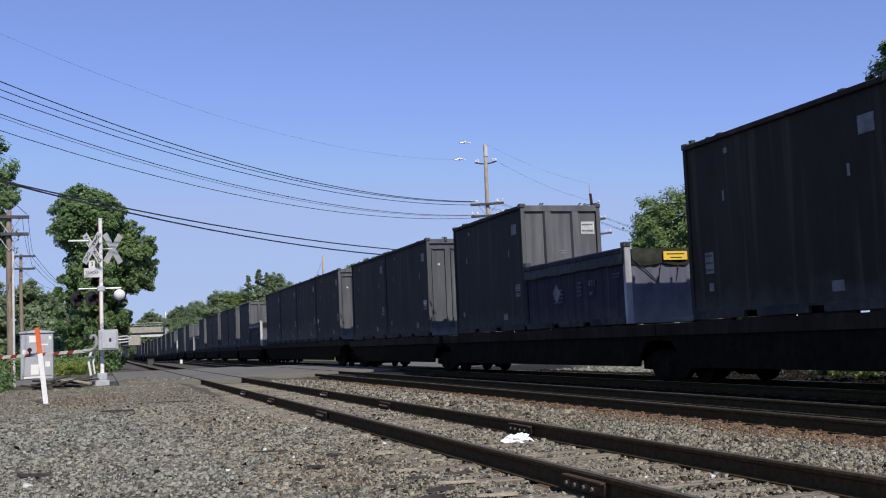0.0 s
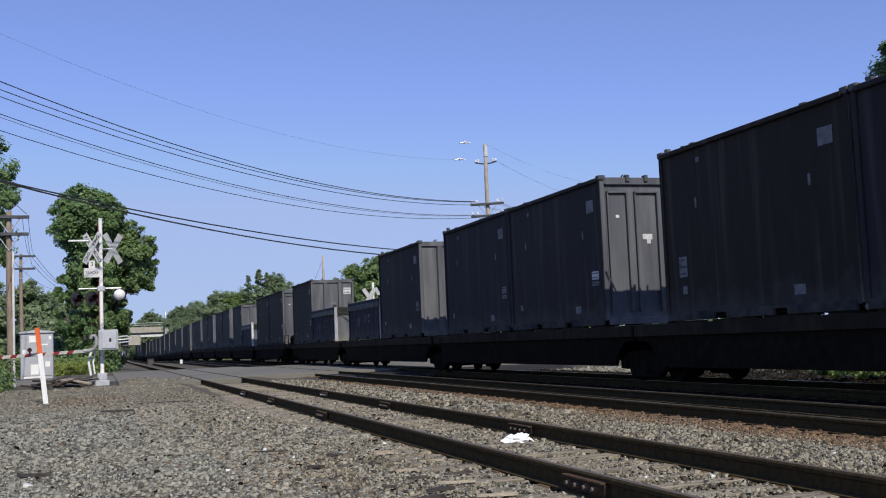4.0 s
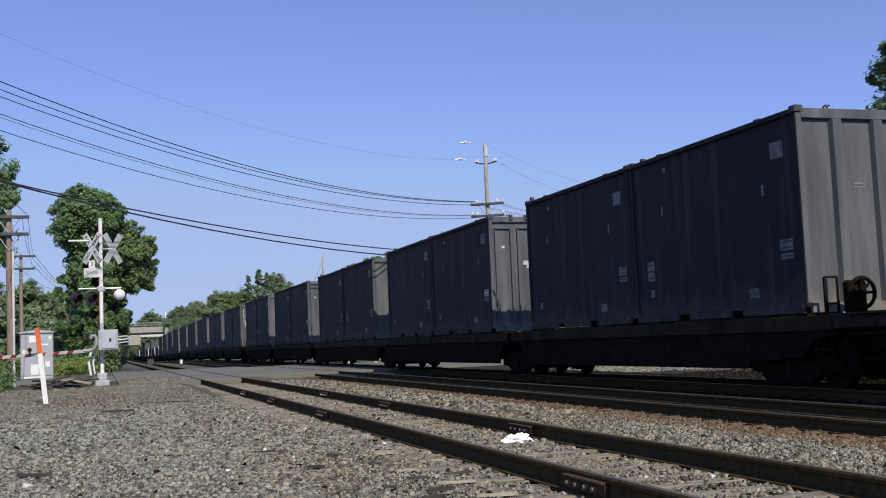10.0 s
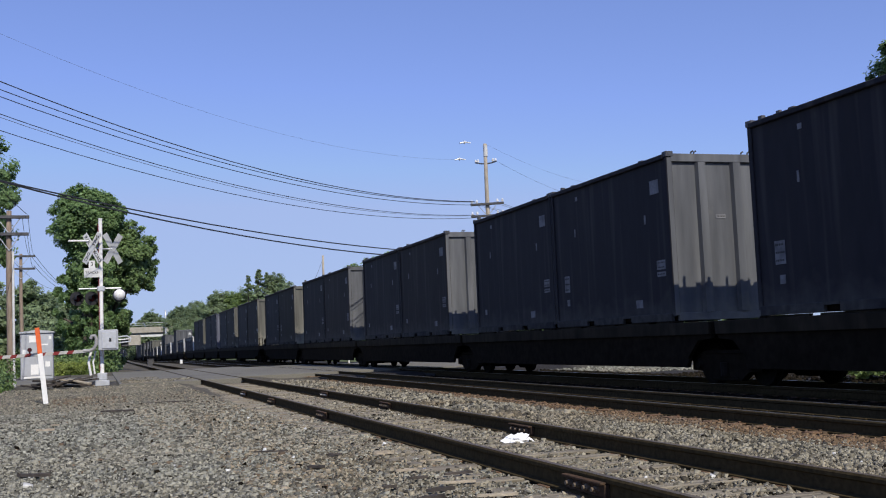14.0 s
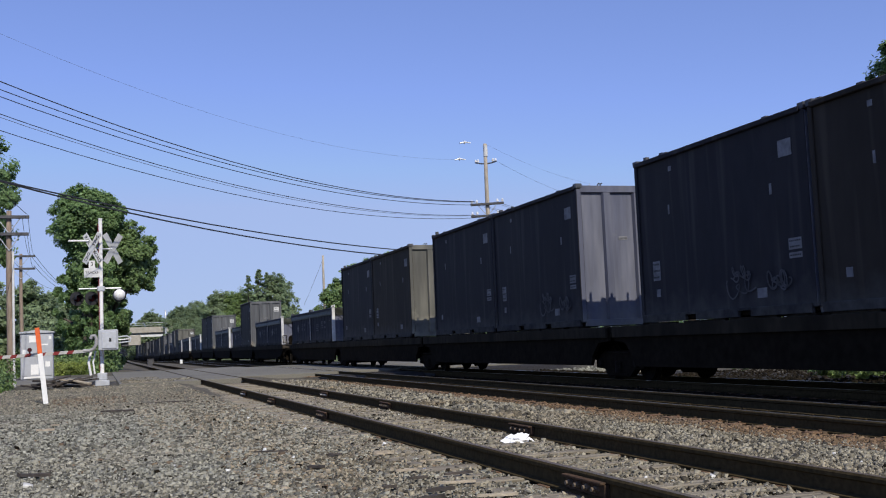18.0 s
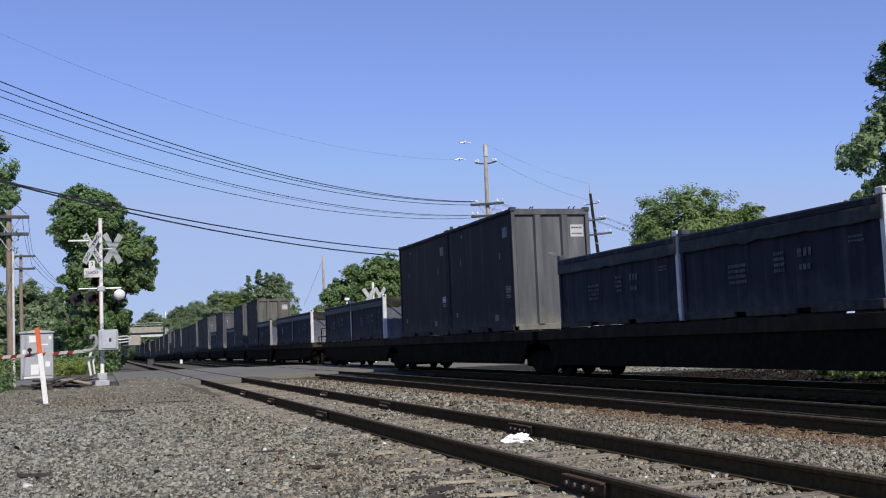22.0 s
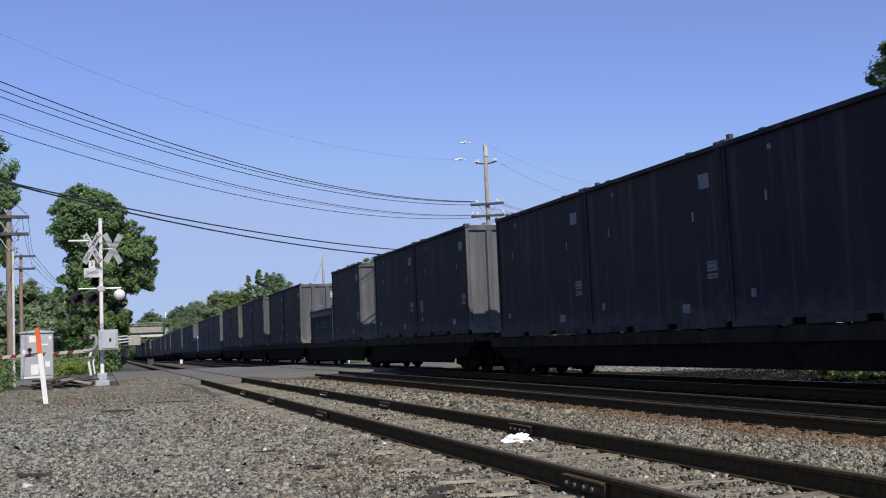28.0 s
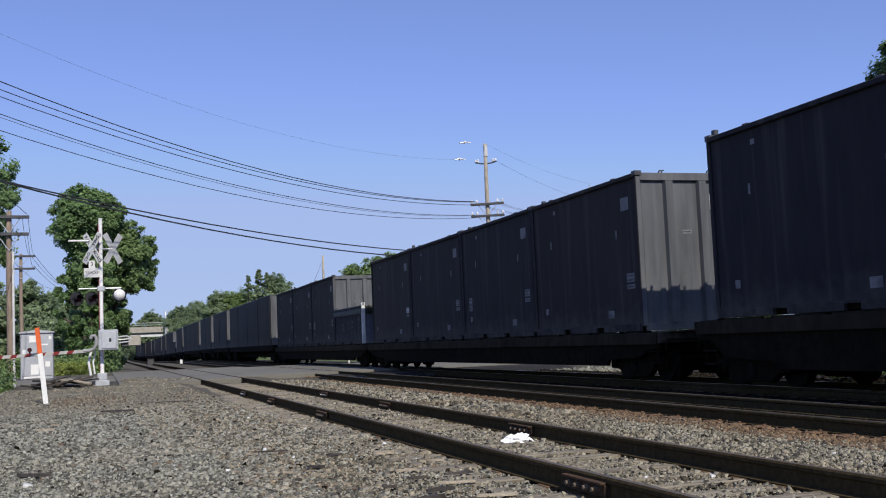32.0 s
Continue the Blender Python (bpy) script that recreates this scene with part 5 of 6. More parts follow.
P3 = utility_pole("weathered utility pole with crossarms beside the cabinet", -3.22, 43.0, 6.75, ((6.5, 0.72), (5.85, 0.7)), 0, r=0.15, wood=WOOD_DARK, pins=False)
part("conduit", Build().tube((0.15, -0.12, 0.1), (0.13, -0.12, 5.2), 0.045, n=8), WHITE_POST, P3, "pale riser pipe")
utility_pole("smaller utility pole further down the line", -4.45, 68.0, 7.4, ((7.25, 0.8), (6.5, 0.8)), 0, r=0.14, wood=WOOD_DARK, pins=False)
utility_pole("distant bare utility pole", 26.1, 128.0, 12.2, (), 10, r=0.2)
utility_pole("thin pale pole by the overpass", 16.6, 292.0, 12.4, (), 0, r=0.35, wood=ALU)
utility_pole("far utility pole among the trees", -2.2, 118.0, 8.6, ((8.3, 0.8),), 0, r=0.18, pins=False)


def wire(label, a, b, sag, r, material=WIRE, n=24):
    a, b = Vector(a), Vector(b)
    pts = [a.lerp(b, i / n) - Vector((0, 0, 4 * sag * (i / n) * (1 - i / n))) for i in range(n + 1)]
    return solid("overhead_wire", Build().path(pts, r, 5), material, label, "wire", "overhead wires")


FAR = (-14.0, 24.0)
WIRES = ((12.95, 2.1, (18.03, 50, 8.09), 0.017, WIRE), (12.45, 2.0, (18.03, 50, 8.06), 0.014, WIRE), (12.2, 2.0, (18.02, 50, 7.92), 0.014, WIRE),
         (11.71, 2.02, (18.0, 50, 7.4), 0.013, WIRE), (11.6, 2.04, (18.0, 50, 7.37), 0.009, WIRE_GREY), (11.0, 2.0, (17.99, 50, 7.26), 0.012, WIRE),
         (8.5, 1.2, (18.57, 50, 5.43), 0.024, WIRE), (9.0, 1.5, (18.56, 50, 5.2), 0.026, WIRE), (14.45, 2.25, (17.1, 50, 10.22), 0.004, WIRE_GREY))
for z0, sag, end, r, m in WIRES:
    wire("thin dark overhead wire sagging across the sky", (*FAR, z0), end, sag, r, m)
for off in (-1.2, -0.8, 0.8, 1.2):
    wire("overhead wire between the roadside poles", (18.73 + off * 0.7, 50.2, 8.02), (32.1 + off * 0.6, 65, 9.1), 0.35, 0.009, WIRE_GREY)
    wire("overhead wire between the roadside poles", (18.73 + off * 0.7, 50.2, 7.42), (32.15 + off * 0.8, 65, 8.1), 0.35, 0.007, WIRE_GREY)
    wire("overhead wire beyond the dark pole", (32.1 + off * 0.6, 65, 9.1), (60 + off, 88, 9), 0.8, 0.012, WIRE_GREY)
wire("overhead wire between the roadside poles", (18.73, 50, 11.05), (31.85, 65, 11.4), 0.25, 0.005, WIRE_GREY)
wire("overhead wire between the roadside poles", (19.4, 50.2, 10.2), (32.4, 65, 10.15), 0.3, 0.006, WIRE_GREY)
wire("thick service cable from the pole", (18.73, 50, 5.9), (26, 52, 4.2), 0.2, 0.025)
wire("thick service cable from the pole", (18.73, 50, 5.4), (26, 54, 3.2), 0.2, 0.03)
wire("thick service cable from the pole", (18.73, 50, 5.1), (24, 50, 3.2), 0.2, 0.03)
for off, z in ((-0.66, 6.6), (0.45, 6.6), (0.66, 6.6), (0.64, 5.82)):
    wire("line wire along the railway", (-3.22 + off, 43, z), (-4.45 + off * 1.15, 68, z + 0.75 if z > 6 else z + 0.85), 0.5, 0.009, WIRE)
    wire("line wire along the railway", (-4.45 + off * 1.15, 68, z + 0.75 if z > 6 else z + 0.85), (-2.2 + off, 118, 8.4), 1.0, 0.014, WIRE)
wire("line wire along the railway", (-2.58, 43, 6.62), (-4.6, 22, 9.2), 0.6, 0.012, WIRE)
wire("guy wire of the distant pole", (26.1, 128, 11.8), (22.5, 122, 6), 0.1, 0.02, WIRE_GREY)
for z, x in ((11.08, 17.65), (10.22, 17.35)):
    s = thing("strain_insulator", "pale strain insulator hanging in a wire", "insulator", "strain insulators", at=pose(x, 50, z))
    part("bead", Build().tube((-0.28, 0, -0.02), (0.0, 0, 0.04), 0.035, n=8).tube((0, 0, 0.04), (0.3, 0, 0), 0.03, n=8), ALU, s)
    part("disc", Build().tube((-0.05, 0, 0.03), (0.02, 0, 0.03), 0.09, 0.06, n=12), PORCELAIN, s)


# far side crossbuck
xb = thing("far_crossing_signal", "crossbuck signal across the road behind the train", "railway signal", at=pose(15.12, 60.0, 0.1))
part("pole", Build().tube((0, 0, 0), (0, 0, 4.62), 0.07, n=12), WHITE, xb)
crossbuck(xb, pose(-0.25, -0.1, 3.75, 0, 0, -10), SIGN_BACK)
crossbuck(xb, pose(0.45, 0.1, 3.8, 0, 0, 20), SIGN_BACK)
part("arm", Build().box(-0.5, 0.5, -0.03, 0.03, 3.2, 3.26), ALU, xb)
lp = thing("small_white_post", "small white capped post by the far crossing", "post", at=pose(14.0, 62.0, 0.1))
part("stem", Build().tube((0, 0, 0), (0, 0, 3.75), 0.05, n=8), WHITE, lp)
part("cap", Build().box(-0.14, 0.14, -0.14, 0.14, 3.7, 3.86, 0.02), WHITE, lp)

sb = thing("switch_box", "small grey box beside the distant rails", "switch box", at=pose(4.6, 107.0, 0.0))
part("body", Build().box(-0.3, 0.3, -0.3, 0.3, -0.1, 0.55, 0.04), RAIL_DARK, sb)
part("lid", Build().box(-0.33, 0.33, -0.33, 0.33, 0.55, 0.61, 0.02), RAIL_DARK, sb)
tm = thing("track_marker", "small white marker standing between the distant tracks", "marker post", at=pose(7.0, 100.0, 0.0))
part("plate", Build().box(-0.11, 0.11, -0.02, 0.02, 0.1, 0.46, 0.01), WHITE, tm)
part("stake", Build().box(-0.03, 0.03, 0.02, 0.05, -0.1, 0.5), RAIL_DARK, tm)

# ---- overpass and distance ----
br = thing("overpass", "concrete road overpass across the railway", "bridge", at=pose(0, 300, 0))
part("deck", Build().box(-60, 70, -4, 5, 6.15, 7.2, 0.05), CONCRETE, br)
part("parapet", Build().box(-60, 70, -5.3, -4.9, 6.62, 8.15, 0.05), CONCRETE, br, "sunlit concrete parapet")
part("girder", Build().box(-60, 70, -4.7, -4.2, 5.55, 6.15), SIGN_WHITE, br, "pale steel girder")
part("abutment", Build().box(2.4, 10.2, -5.0, 4.6, 3.4, 6.1, 0.1), CONCRETE, br, "weathered concrete abutment")
part("rail", Build().box(-60, 70, -5.2, -5.1, 9.2, 9.3).box(-60, 70, -5.2, -5.1, 8.6, 8.68), ALU, br)
for x in (-2.0, 3.2, 21.5, 32.0):
    part("pier", Build().box(x - 0.6, x + 0.6, -4.5, 4.5, -0.5, 5.3, 0.05), CONCRETE, br)
bank = Build()
bank.prism([(-60, -0.3), (-1, -0.3), (-7, 6.3), (-60, 6.3)], 296, 304).prism([(70, -0.3), (24, -0.3), (31, 6.3), (70, 6.3)], 296, 304)
solid("embankment", bank, GROUND, "grassy embankment of the overpass", "embankment", kind="structure")


# ---- trees ----
def leaves(rng, centres, radii, per, size, squash=0.8):
    """Small folded leaves in clumps: arrays of points and faces."""
    n = len(centres) * per
    c = np.repeat(np.asarray(centres), per, axis=0)
    r = np.repeat(np.asarray(radii), per)[:, None]
    d = rng.normal(size=(n, 3))
    d /= np.linalg.norm(d, axis=1)[:, None]
    p = c + d * r * (0.15 + 1.1 * rng.random((n, 1)) ** 0.7) * np.array([1, 1, squash])
    mid = c.mean(axis=0)
    out = (p - mid) / (np.linalg.norm(p - mid, axis=1)[:, None] + 1e-6) + d * 0.35 + np.array([0.06, -0.5, 0.6]) + rng.normal(size=(n, 3)) * 0.65
    out /= np.linalg.norm(out, axis=1)[:, None]
    u = np.cross(out, rng.normal(size=(n, 3)))
    u /= np.linalg.norm(u, axis=1)[:, None]
    w = np.cross(out, u)
    w /= np.linalg.norm(w, axis=1)[:, None] + 1e-9
    s = size * rng.uniform(0.6, 1.35, (n, 1))
    nrm = np.cross(u, w)
    a, b2, c2, d2 = p - u * s, p + w * s * 0.5 + nrm * s * 0.15, p + u * s, p - w * s * 0.5 + nrm * s * 0.15
    v = np.stack([a, b2, c2, d2], axis=1).reshape(-1, 3)
    f = np.arange(n * 4).reshape(-1, 4)
    return v, f


def tree(label, x, y, base, top, spread, lobes, per, size, material, seed, trunk=0.3, z0=0.0, squash=0.8, lean=0.0, depth=1.0, clump=0.28, blobs=()):
    """Trunk, forked limbs and a crown of leaf clumps that fills an uneven bell between base and top, or the
    round masses given as blobs (x, z, radius across, radius up)."""
    rng = np.random.default_rng(seed)
    t = thing("tree", label, "tree", at=pose(x, y, z0))
    h = top - base
    cs, rs = [], []
    b = Build()
    b.path([(0, 0, -0.3), (0.05, 0, base * 0.5), (lean * 0.3, 0.05, base + h * 0.3), (lean * 0.7, 0, base + h * 0.75)], [trunk * 1.25, trunk, trunk * 0.7, trunk * 0.2], 10)
    for k in range(lobes):
        a = rng.uniform(0, 2 * math.pi)
        q = rng.uniform(0.03, 1.0)
        ring = (math.sin(math.pi * min(1, q * 0.72 + 0.2)) ** 0.8) * spread * rng.uniform(0.45, 1.0)
        if q > 0.85:
            ring *= 0.6
        p = np.array([ring * math.cos(a) + lean * q, ring * math.sin(a) * depth, base + h * q - spread * clump * 0.5])
        r = spread * clump * rng.uniform(0.6, 1.25)
        if blobs:
            area = [s[2] * s[3] for s in blobs]
            bx, bz, rx, rz = blobs[rng.choice(len(blobs), p=np.array(area) / sum(area))]
            d = rng.normal(size=3)
            d *= rng.uniform(0.35, 1.0) ** 0.5 / np.linalg.norm(d)
            r = min(rx, rz) * clump * rng.uniform(0.6, 1.25)
            p = np.array([bx + d[0] * (rx - r * 0.6), d[1] * rx * depth, bz + d[2] * (rz - r * 0.6)])
            q = min(max((p[2] - base) / h, 0), 1)
        if k < 16:
            s = Vector((lean * q * 0.5, 0, base * 0.6 + h * q * 0.55))
            e = Vector(p)
            b.path([s, s.lerp(e, 0.55) + Vector((0, 0, 0.1 * h * rng.uniform(-.3, .6))), e], [trunk * 0.4, trunk * 0.25, trunk * 0.08], 6)
        cs.append(p)
        rs.append(r)
        for m in range(3):
            o = rng.normal(size=3)
            o /= np.linalg.norm(o)
            cs.append(p + o * r * rng.uniform(0.7, 1.2))
            rs.append(r * rng.uniform(0.3, 0.55))
    part("trunk", b, BARK, t, "grey-brown trunk and limbs", smooth=True)
    v, f = leaves(rng, cs, rs, per, size, squash)
    part("crown", soup("crown", v, f, material), None, t, "uneven leafy crown")
    return t


tree("large dark-green tree overgrown with creeper", -0.8, 72.0, 1.0, 12.4, 2.8, 300, 110, 0.105, LEAF_DEEP, 21, trunk=0.4, squash=0.9, clump=0.27,
     blobs=((0.0, 9.7, 2.2, 2.6), (1.2, 10.4, 1.4, 1.5), (-1.15, 4.4, 0.9, 2.9), (0.5, 6.2, 1.7, 2.9), (0.5, 2.6, 1.5, 1.9)))
tree("leafy tree leaning over beside the creeper-clad one", 0.25, 73.0, 2.0, 10.0, 2.0, 150, 130, 0.105, LEAF_MID, 22, trunk=0.25, lean=0.3, clump=0.3,
     blobs=((1.45, 7.8, 1.75, 2.3), (2.15, 6.3, 1.35, 1.3), (0.75, 3.9, 1.1, 2.5)))
tree("young dark tree under the large one", 0.2, 78.0, 0.6, 6.2, 1.7, 50, 130, 0.13, LEAF_DEEP, 23, trunk=0.15, clump=0.32)
tree("dense green tree behind the line poles", -5.3, 52.0, 5.6, 13.0, 1.6, 70, 140, 0.09, LEAF_DEEP, 24, trunk=0.25)
for x, y, top, seed in ((-8.0, 86, 7.4, 25), (-6.2, 90, 7.2, 26), (-4.7, 84, 6.9, 27), (-3.4, 92, 7.0, 28), (-4.0, 88, 6.6, 29)):
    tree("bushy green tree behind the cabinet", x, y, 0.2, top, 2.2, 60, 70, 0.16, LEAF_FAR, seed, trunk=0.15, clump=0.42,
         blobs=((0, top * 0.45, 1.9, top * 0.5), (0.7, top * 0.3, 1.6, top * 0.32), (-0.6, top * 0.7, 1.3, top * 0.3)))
tree("round light-green tree behind the train", 39.3, 65.5, 3.4, 10.85, 4.15, 190, 130, 0.12, LEAF_LIGHT, 31, trunk=0.3, clump=0.3,
     blobs=((0.0, 7.9, 3.8, 3.6), (-2.1, 6.7, 2.4, 2.6), (2.1, 6.7, 2.2, 2.4), (0.5, 4.6, 3.0, 2.0)))
tree("dark green tree reaching down behind the train", 43.4, 64.0, 0.6, 9.6, 2.3, 110, 120, 0.12, LEAF_LIGHT, 32, trunk=0.25, clump=0.3)
tree("tall leafy tree beside the far side of the line", 30.85, 33.0, 1.5, 13.0, 3.0, 230, 90, 0.12, LEAF_PALE, 33, trunk=0.3, clump=0.36,
     blobs=((-1.5, 7.5, 2.4, 1.6), (-0.5, 9.4, 1.75, 1.1), (-0.45, 11.0, 1.8, 1.4), (-1.6, 5.3, 2.1, 1.5), (1.4, 8.5, 2.6, 4.2)))
rng0 = random.Random(8)
for k in range(8):
    tree("broad green tree behind the far road", 27.4 + k * 1.3 + rng0.uniform(-.3, .3), 115 + rng0.uniform(-2, 4), 1.0, 10.9 - 0.5 * abs(k - 3) / 3 + rng0.uniform(-.25, .25), 2.9,
         80, 60, 0.18, LEAF_MID if k % 3 else LEAF_LIGHT, 40 + k, trunk=0.25, clump=0.3)
tree("low bushy tree at the end of the row", 24.2, 115.0, 0.4, 7.2, 2.0, 40, 60, 0.18, LEAF_MID, 49, trunk=0.15, clump=0.34)
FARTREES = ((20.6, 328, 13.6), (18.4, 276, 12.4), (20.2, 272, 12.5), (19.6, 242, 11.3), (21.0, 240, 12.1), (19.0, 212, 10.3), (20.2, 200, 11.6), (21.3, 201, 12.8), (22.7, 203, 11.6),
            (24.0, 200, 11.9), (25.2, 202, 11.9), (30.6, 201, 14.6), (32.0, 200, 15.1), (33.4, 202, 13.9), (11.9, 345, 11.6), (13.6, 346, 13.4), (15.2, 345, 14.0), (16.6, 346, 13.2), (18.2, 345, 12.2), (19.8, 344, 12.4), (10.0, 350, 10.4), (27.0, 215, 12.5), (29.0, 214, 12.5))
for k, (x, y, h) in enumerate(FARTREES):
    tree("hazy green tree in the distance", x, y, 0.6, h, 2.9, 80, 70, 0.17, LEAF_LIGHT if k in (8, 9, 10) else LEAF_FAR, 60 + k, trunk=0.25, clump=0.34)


def conifer(label, x, y, z0, top, base, slope, tufts_n, per, size, material, seed):
    """A pointed evergreen: a straight trunk and ragged whorls of needles that narrow towards the tip."""
    t = thing("conifer", label, "tree", at=pose(x, y, z0))
    part("trunk", Build().tube((0, 0, -0.3), (0, 0, top - 0.6), 0.25, 0.05, n=8), BARK, t)
    rng = np.random.default_rng(seed)
    z = base + (top - base) * rng.random(tufts_n) ** 1.25
    a, reach = rng.uniform(0, 6.28, tufts_n), (top + 0.25 - z) * slope * rng.uniform(0.35, 1.15, tufts_n)
    tier = np.stack([reach * np.cos(a), reach * np.sin(a), z], axis=1)
    part("crown", soup("crown", *leaves(rng, tier, 0.22 + (top - z) * 0.045, per, size, 0.6), material), None, t, "narrow pointed crown")
    return t


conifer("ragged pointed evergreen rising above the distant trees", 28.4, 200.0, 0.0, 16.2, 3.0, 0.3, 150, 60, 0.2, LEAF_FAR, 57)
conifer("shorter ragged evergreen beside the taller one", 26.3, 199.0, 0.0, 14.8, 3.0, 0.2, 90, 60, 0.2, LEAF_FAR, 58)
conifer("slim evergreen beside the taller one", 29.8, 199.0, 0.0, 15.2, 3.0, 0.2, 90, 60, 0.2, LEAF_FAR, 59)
conifer("small dark pointed conifer far behind the poles", 69.2, 150.0, -3.9, 16.3, 4.0, 0.16, 110, 40, 0.2, LEAF_DEEP, 55)


def brush(label, x0, x1, y0, y1, h, count, size, material, seed, name="bushes"):
    """Low scrub: leaf clumps over a strip of ground."""
    rng = np.random.default_rng(seed)
    cs = np.stack([rng.uniform(x0, x1, count), rng.uniform(y0, y1, count), rng.uniform(0.05, h, count)], axis=1)
    v, f = leaves(rng, cs, rng.uniform(0.15, 0.4, count) * max(h, 0.6), 60, size, 0.8)
    v[:, 2] = np.maximum(v[:, 2], 0.02)
    solid(name, soup(name, v, f, material), None, label, "bush", kind="stuff")


brush("green scrub behind the far track", 21, 44, 31, 36, 1.0, 130, 0.09, LEAF_LIGHT, 90)
brush("patchy weeds behind the far track", 16.4, 20, 20.0, 27.0, 0.2, 40, 0.04, LEAF_DEEP, 89)
brush("green scrub beside the far track", 15.0, 19, 12.0, 20.5, 0.7, 220, 0.06, LEAF_LIGHT, 93)
brush("sunlit weeds beside the far track", 15.5, 18.5, 19.5, 21.2, 0.5, 100, 0.05, LEAF_LIGHT, 102)
brush("bright green grass and weeds beside the cabinet", -2.7, -0.75, 64.6, 66.2, 0.75, 90, 0.06, LEAF_SUNNY, 103)
brush("low green weeds around the cabinet", -6.0, -0.4, 66, 70, 1.1, 110, 0.1, LEAF_LIGHT, 91)
brush("weeds and scrub at the edge of the gravel lot", -6.5, -3.05, 36.5, 41, 1.0, 90, 0.07, LEAF_MID, 92)
brush("dark scrub along the railway line", -3.0, 1.1, 72, 110, 1.5, 160, 0.13, LEAF_DEEP, 94)
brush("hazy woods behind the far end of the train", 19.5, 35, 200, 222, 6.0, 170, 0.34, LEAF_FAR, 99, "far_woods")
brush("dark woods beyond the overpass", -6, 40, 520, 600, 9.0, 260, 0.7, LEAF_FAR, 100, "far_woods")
brush("shaggy bush at the foot of the trees", -0.6, 0.7, 69.5, 72, 1.7, 70, 0.1, LEAF_MID, 101)
brush("distant hedge along the railway line", 15.5, 60, 70, 180, 2.2, 420, 0.2, LEAF_MID, 95)
brush("distant hedge along the railway line", -60, -8, 66, 150, 3.0, 420, 0.25, LEAF_MID, 96)


def tufts(label, x0, x1, y0, y1, count, seed):
    rng = np.random.default_rng(seed)
    x, y = rng.uniform(x0, x1, count), rng.uniform(y0, y1, count)
    h, a, b2 = rng.uniform(0.08, 0.3, count), rng.uniform(0, 6.28, count), rng.normal(0, 0.08, (count, 2))
    p = np.stack([x, y, np.full(count, 0.08)], axis=1)
    w = np.stack([np.cos(a), np.sin(a), 0 * a], axis=1) * 0.012
    t = p + np.concatenate([b2, h[:, None]], axis=1)
    v = np.stack([p - w, p + w, t], axis=1).reshape(-1, 3)
    solid("grass", soup("grass", v, np.arange(count * 3).reshape(-1, 3), LEAF_GRASS), None, label, "grass", kind="stuff")


tufts("patchy green grass behind the road", -7, 0.2, 64.5, 82, 8000, 97)
tufts("long green grass at the edge of the lot", -6.5, -3.0, 33.5, 42, 7000, 98)


# ---- scraps on the gravel ----
def scrap(label, x, y, l, w, t, turn, material, seed, z=0.0):
    rng = random.Random(seed)
    n = 6
    vs = []
    for i in range(n + 1):
        u = i / n * 2 - 1
        k = (1 - 0.7 * abs(u) ** 3) * rng.uniform(.55, 1.15)
        vs += [(u * l / 2, -w / 2 * k, 0), (u * l / 2, w / 2 * k * rng.uniform(.8, 1.1), 0), (u * l / 2, w / 2 * k * 0.8, t * rng.uniform(.7, 1.1)), (u * l / 2, -w / 2 * k * 0.8, t * rng.uniform(.7, 1.1))]
    fs = [(0, 3, 2, 1), (4 * n, 4 * n + 1, 4 * n + 2, 4 * n + 3)]
    for i in range(n):
        fs += [(4 * i + k, 4 * i + (k + 1) % 4, 4 * i + 4 + (k + 1) % 4, 4 * i + 4 + k) for k in range(4)]
    solid("wood_scrap", Build().add(vs, fs), material, label, "wood scrap", "wood scraps on the gravel", at=pose(x, y, z + 0.012, 0, 0, turn))


PALE, DARK = "splintered pale piece of wood on the gravel", "dark charred piece of wood on the gravel"
for k, (x, y, l, w, t, a, m) in enumerate((
        (2.82, 10.97, 0.27, 0.09, 0.05, 12, 0), (1.6, 9.97, 0.22, 0.035, 0.02, 8, 0), (2.34, 11.22, 0.22, 0.05, 0.03, 8, 1), (-0.64, 11.31, 0.48, 0.07, 0.04, -8, 1), (-0.85, 18.2, 0.37, 0.09, 0.04, 8, 0),
        (0.31, 22.81, 0.9, 0.1, 0.05, 2, 1), (0.91, 29.44, 1.0, 0.13, 0.06, 8, 1), (1.69, 29.88, 1.25, 0.07, 0.05, 4, 1), (1.09, 14.96, 0.3, 0.06, 0.02, 10, 1), (1.8, 12.08, 0.5, 0.03, 0.02, 4, 1),
        (1.95, 10.22, 0.25, 0.05, 0.03, -12, 1), (2.56, 8.81, 0.2, 0.05, 0.03, 14, 1), (2.2, 8.41, 0.16, 0.05, 0.03, -10, 1), (-0.75, 19.4, 0.2, 0.07, 0.03, 0, 0), (2.75, 8.35, 0.4, 0.08, 0.03, 10, 0), (2.78, 7.5, 0.4, 0.1, 0.03, 12, 0),
        (2.5, 8.0, 0.3, 0.09, 0.04, 24, 1), (2.95, 8.9, 0.35, 0.07, 0.03, 30, 1), (2.62, 9.4, 0.26, 0.06, 0.03, 20, 0), (2.3, 7.6, 0.3, 0.08, 0.04, 40, 1), (3.05, 10.0, 0.3, 0.05, 0.025, 16, 0), (1.4, 25.5, 1.5, 0.06, 0.04, 20, 1))):
    scrap(DARK if m else PALE, x, y, l * 0.78, w * 0.8, t * 0.8, a - 24, WOOD_BURNT if m else WOOD_PALE, 300 + k)

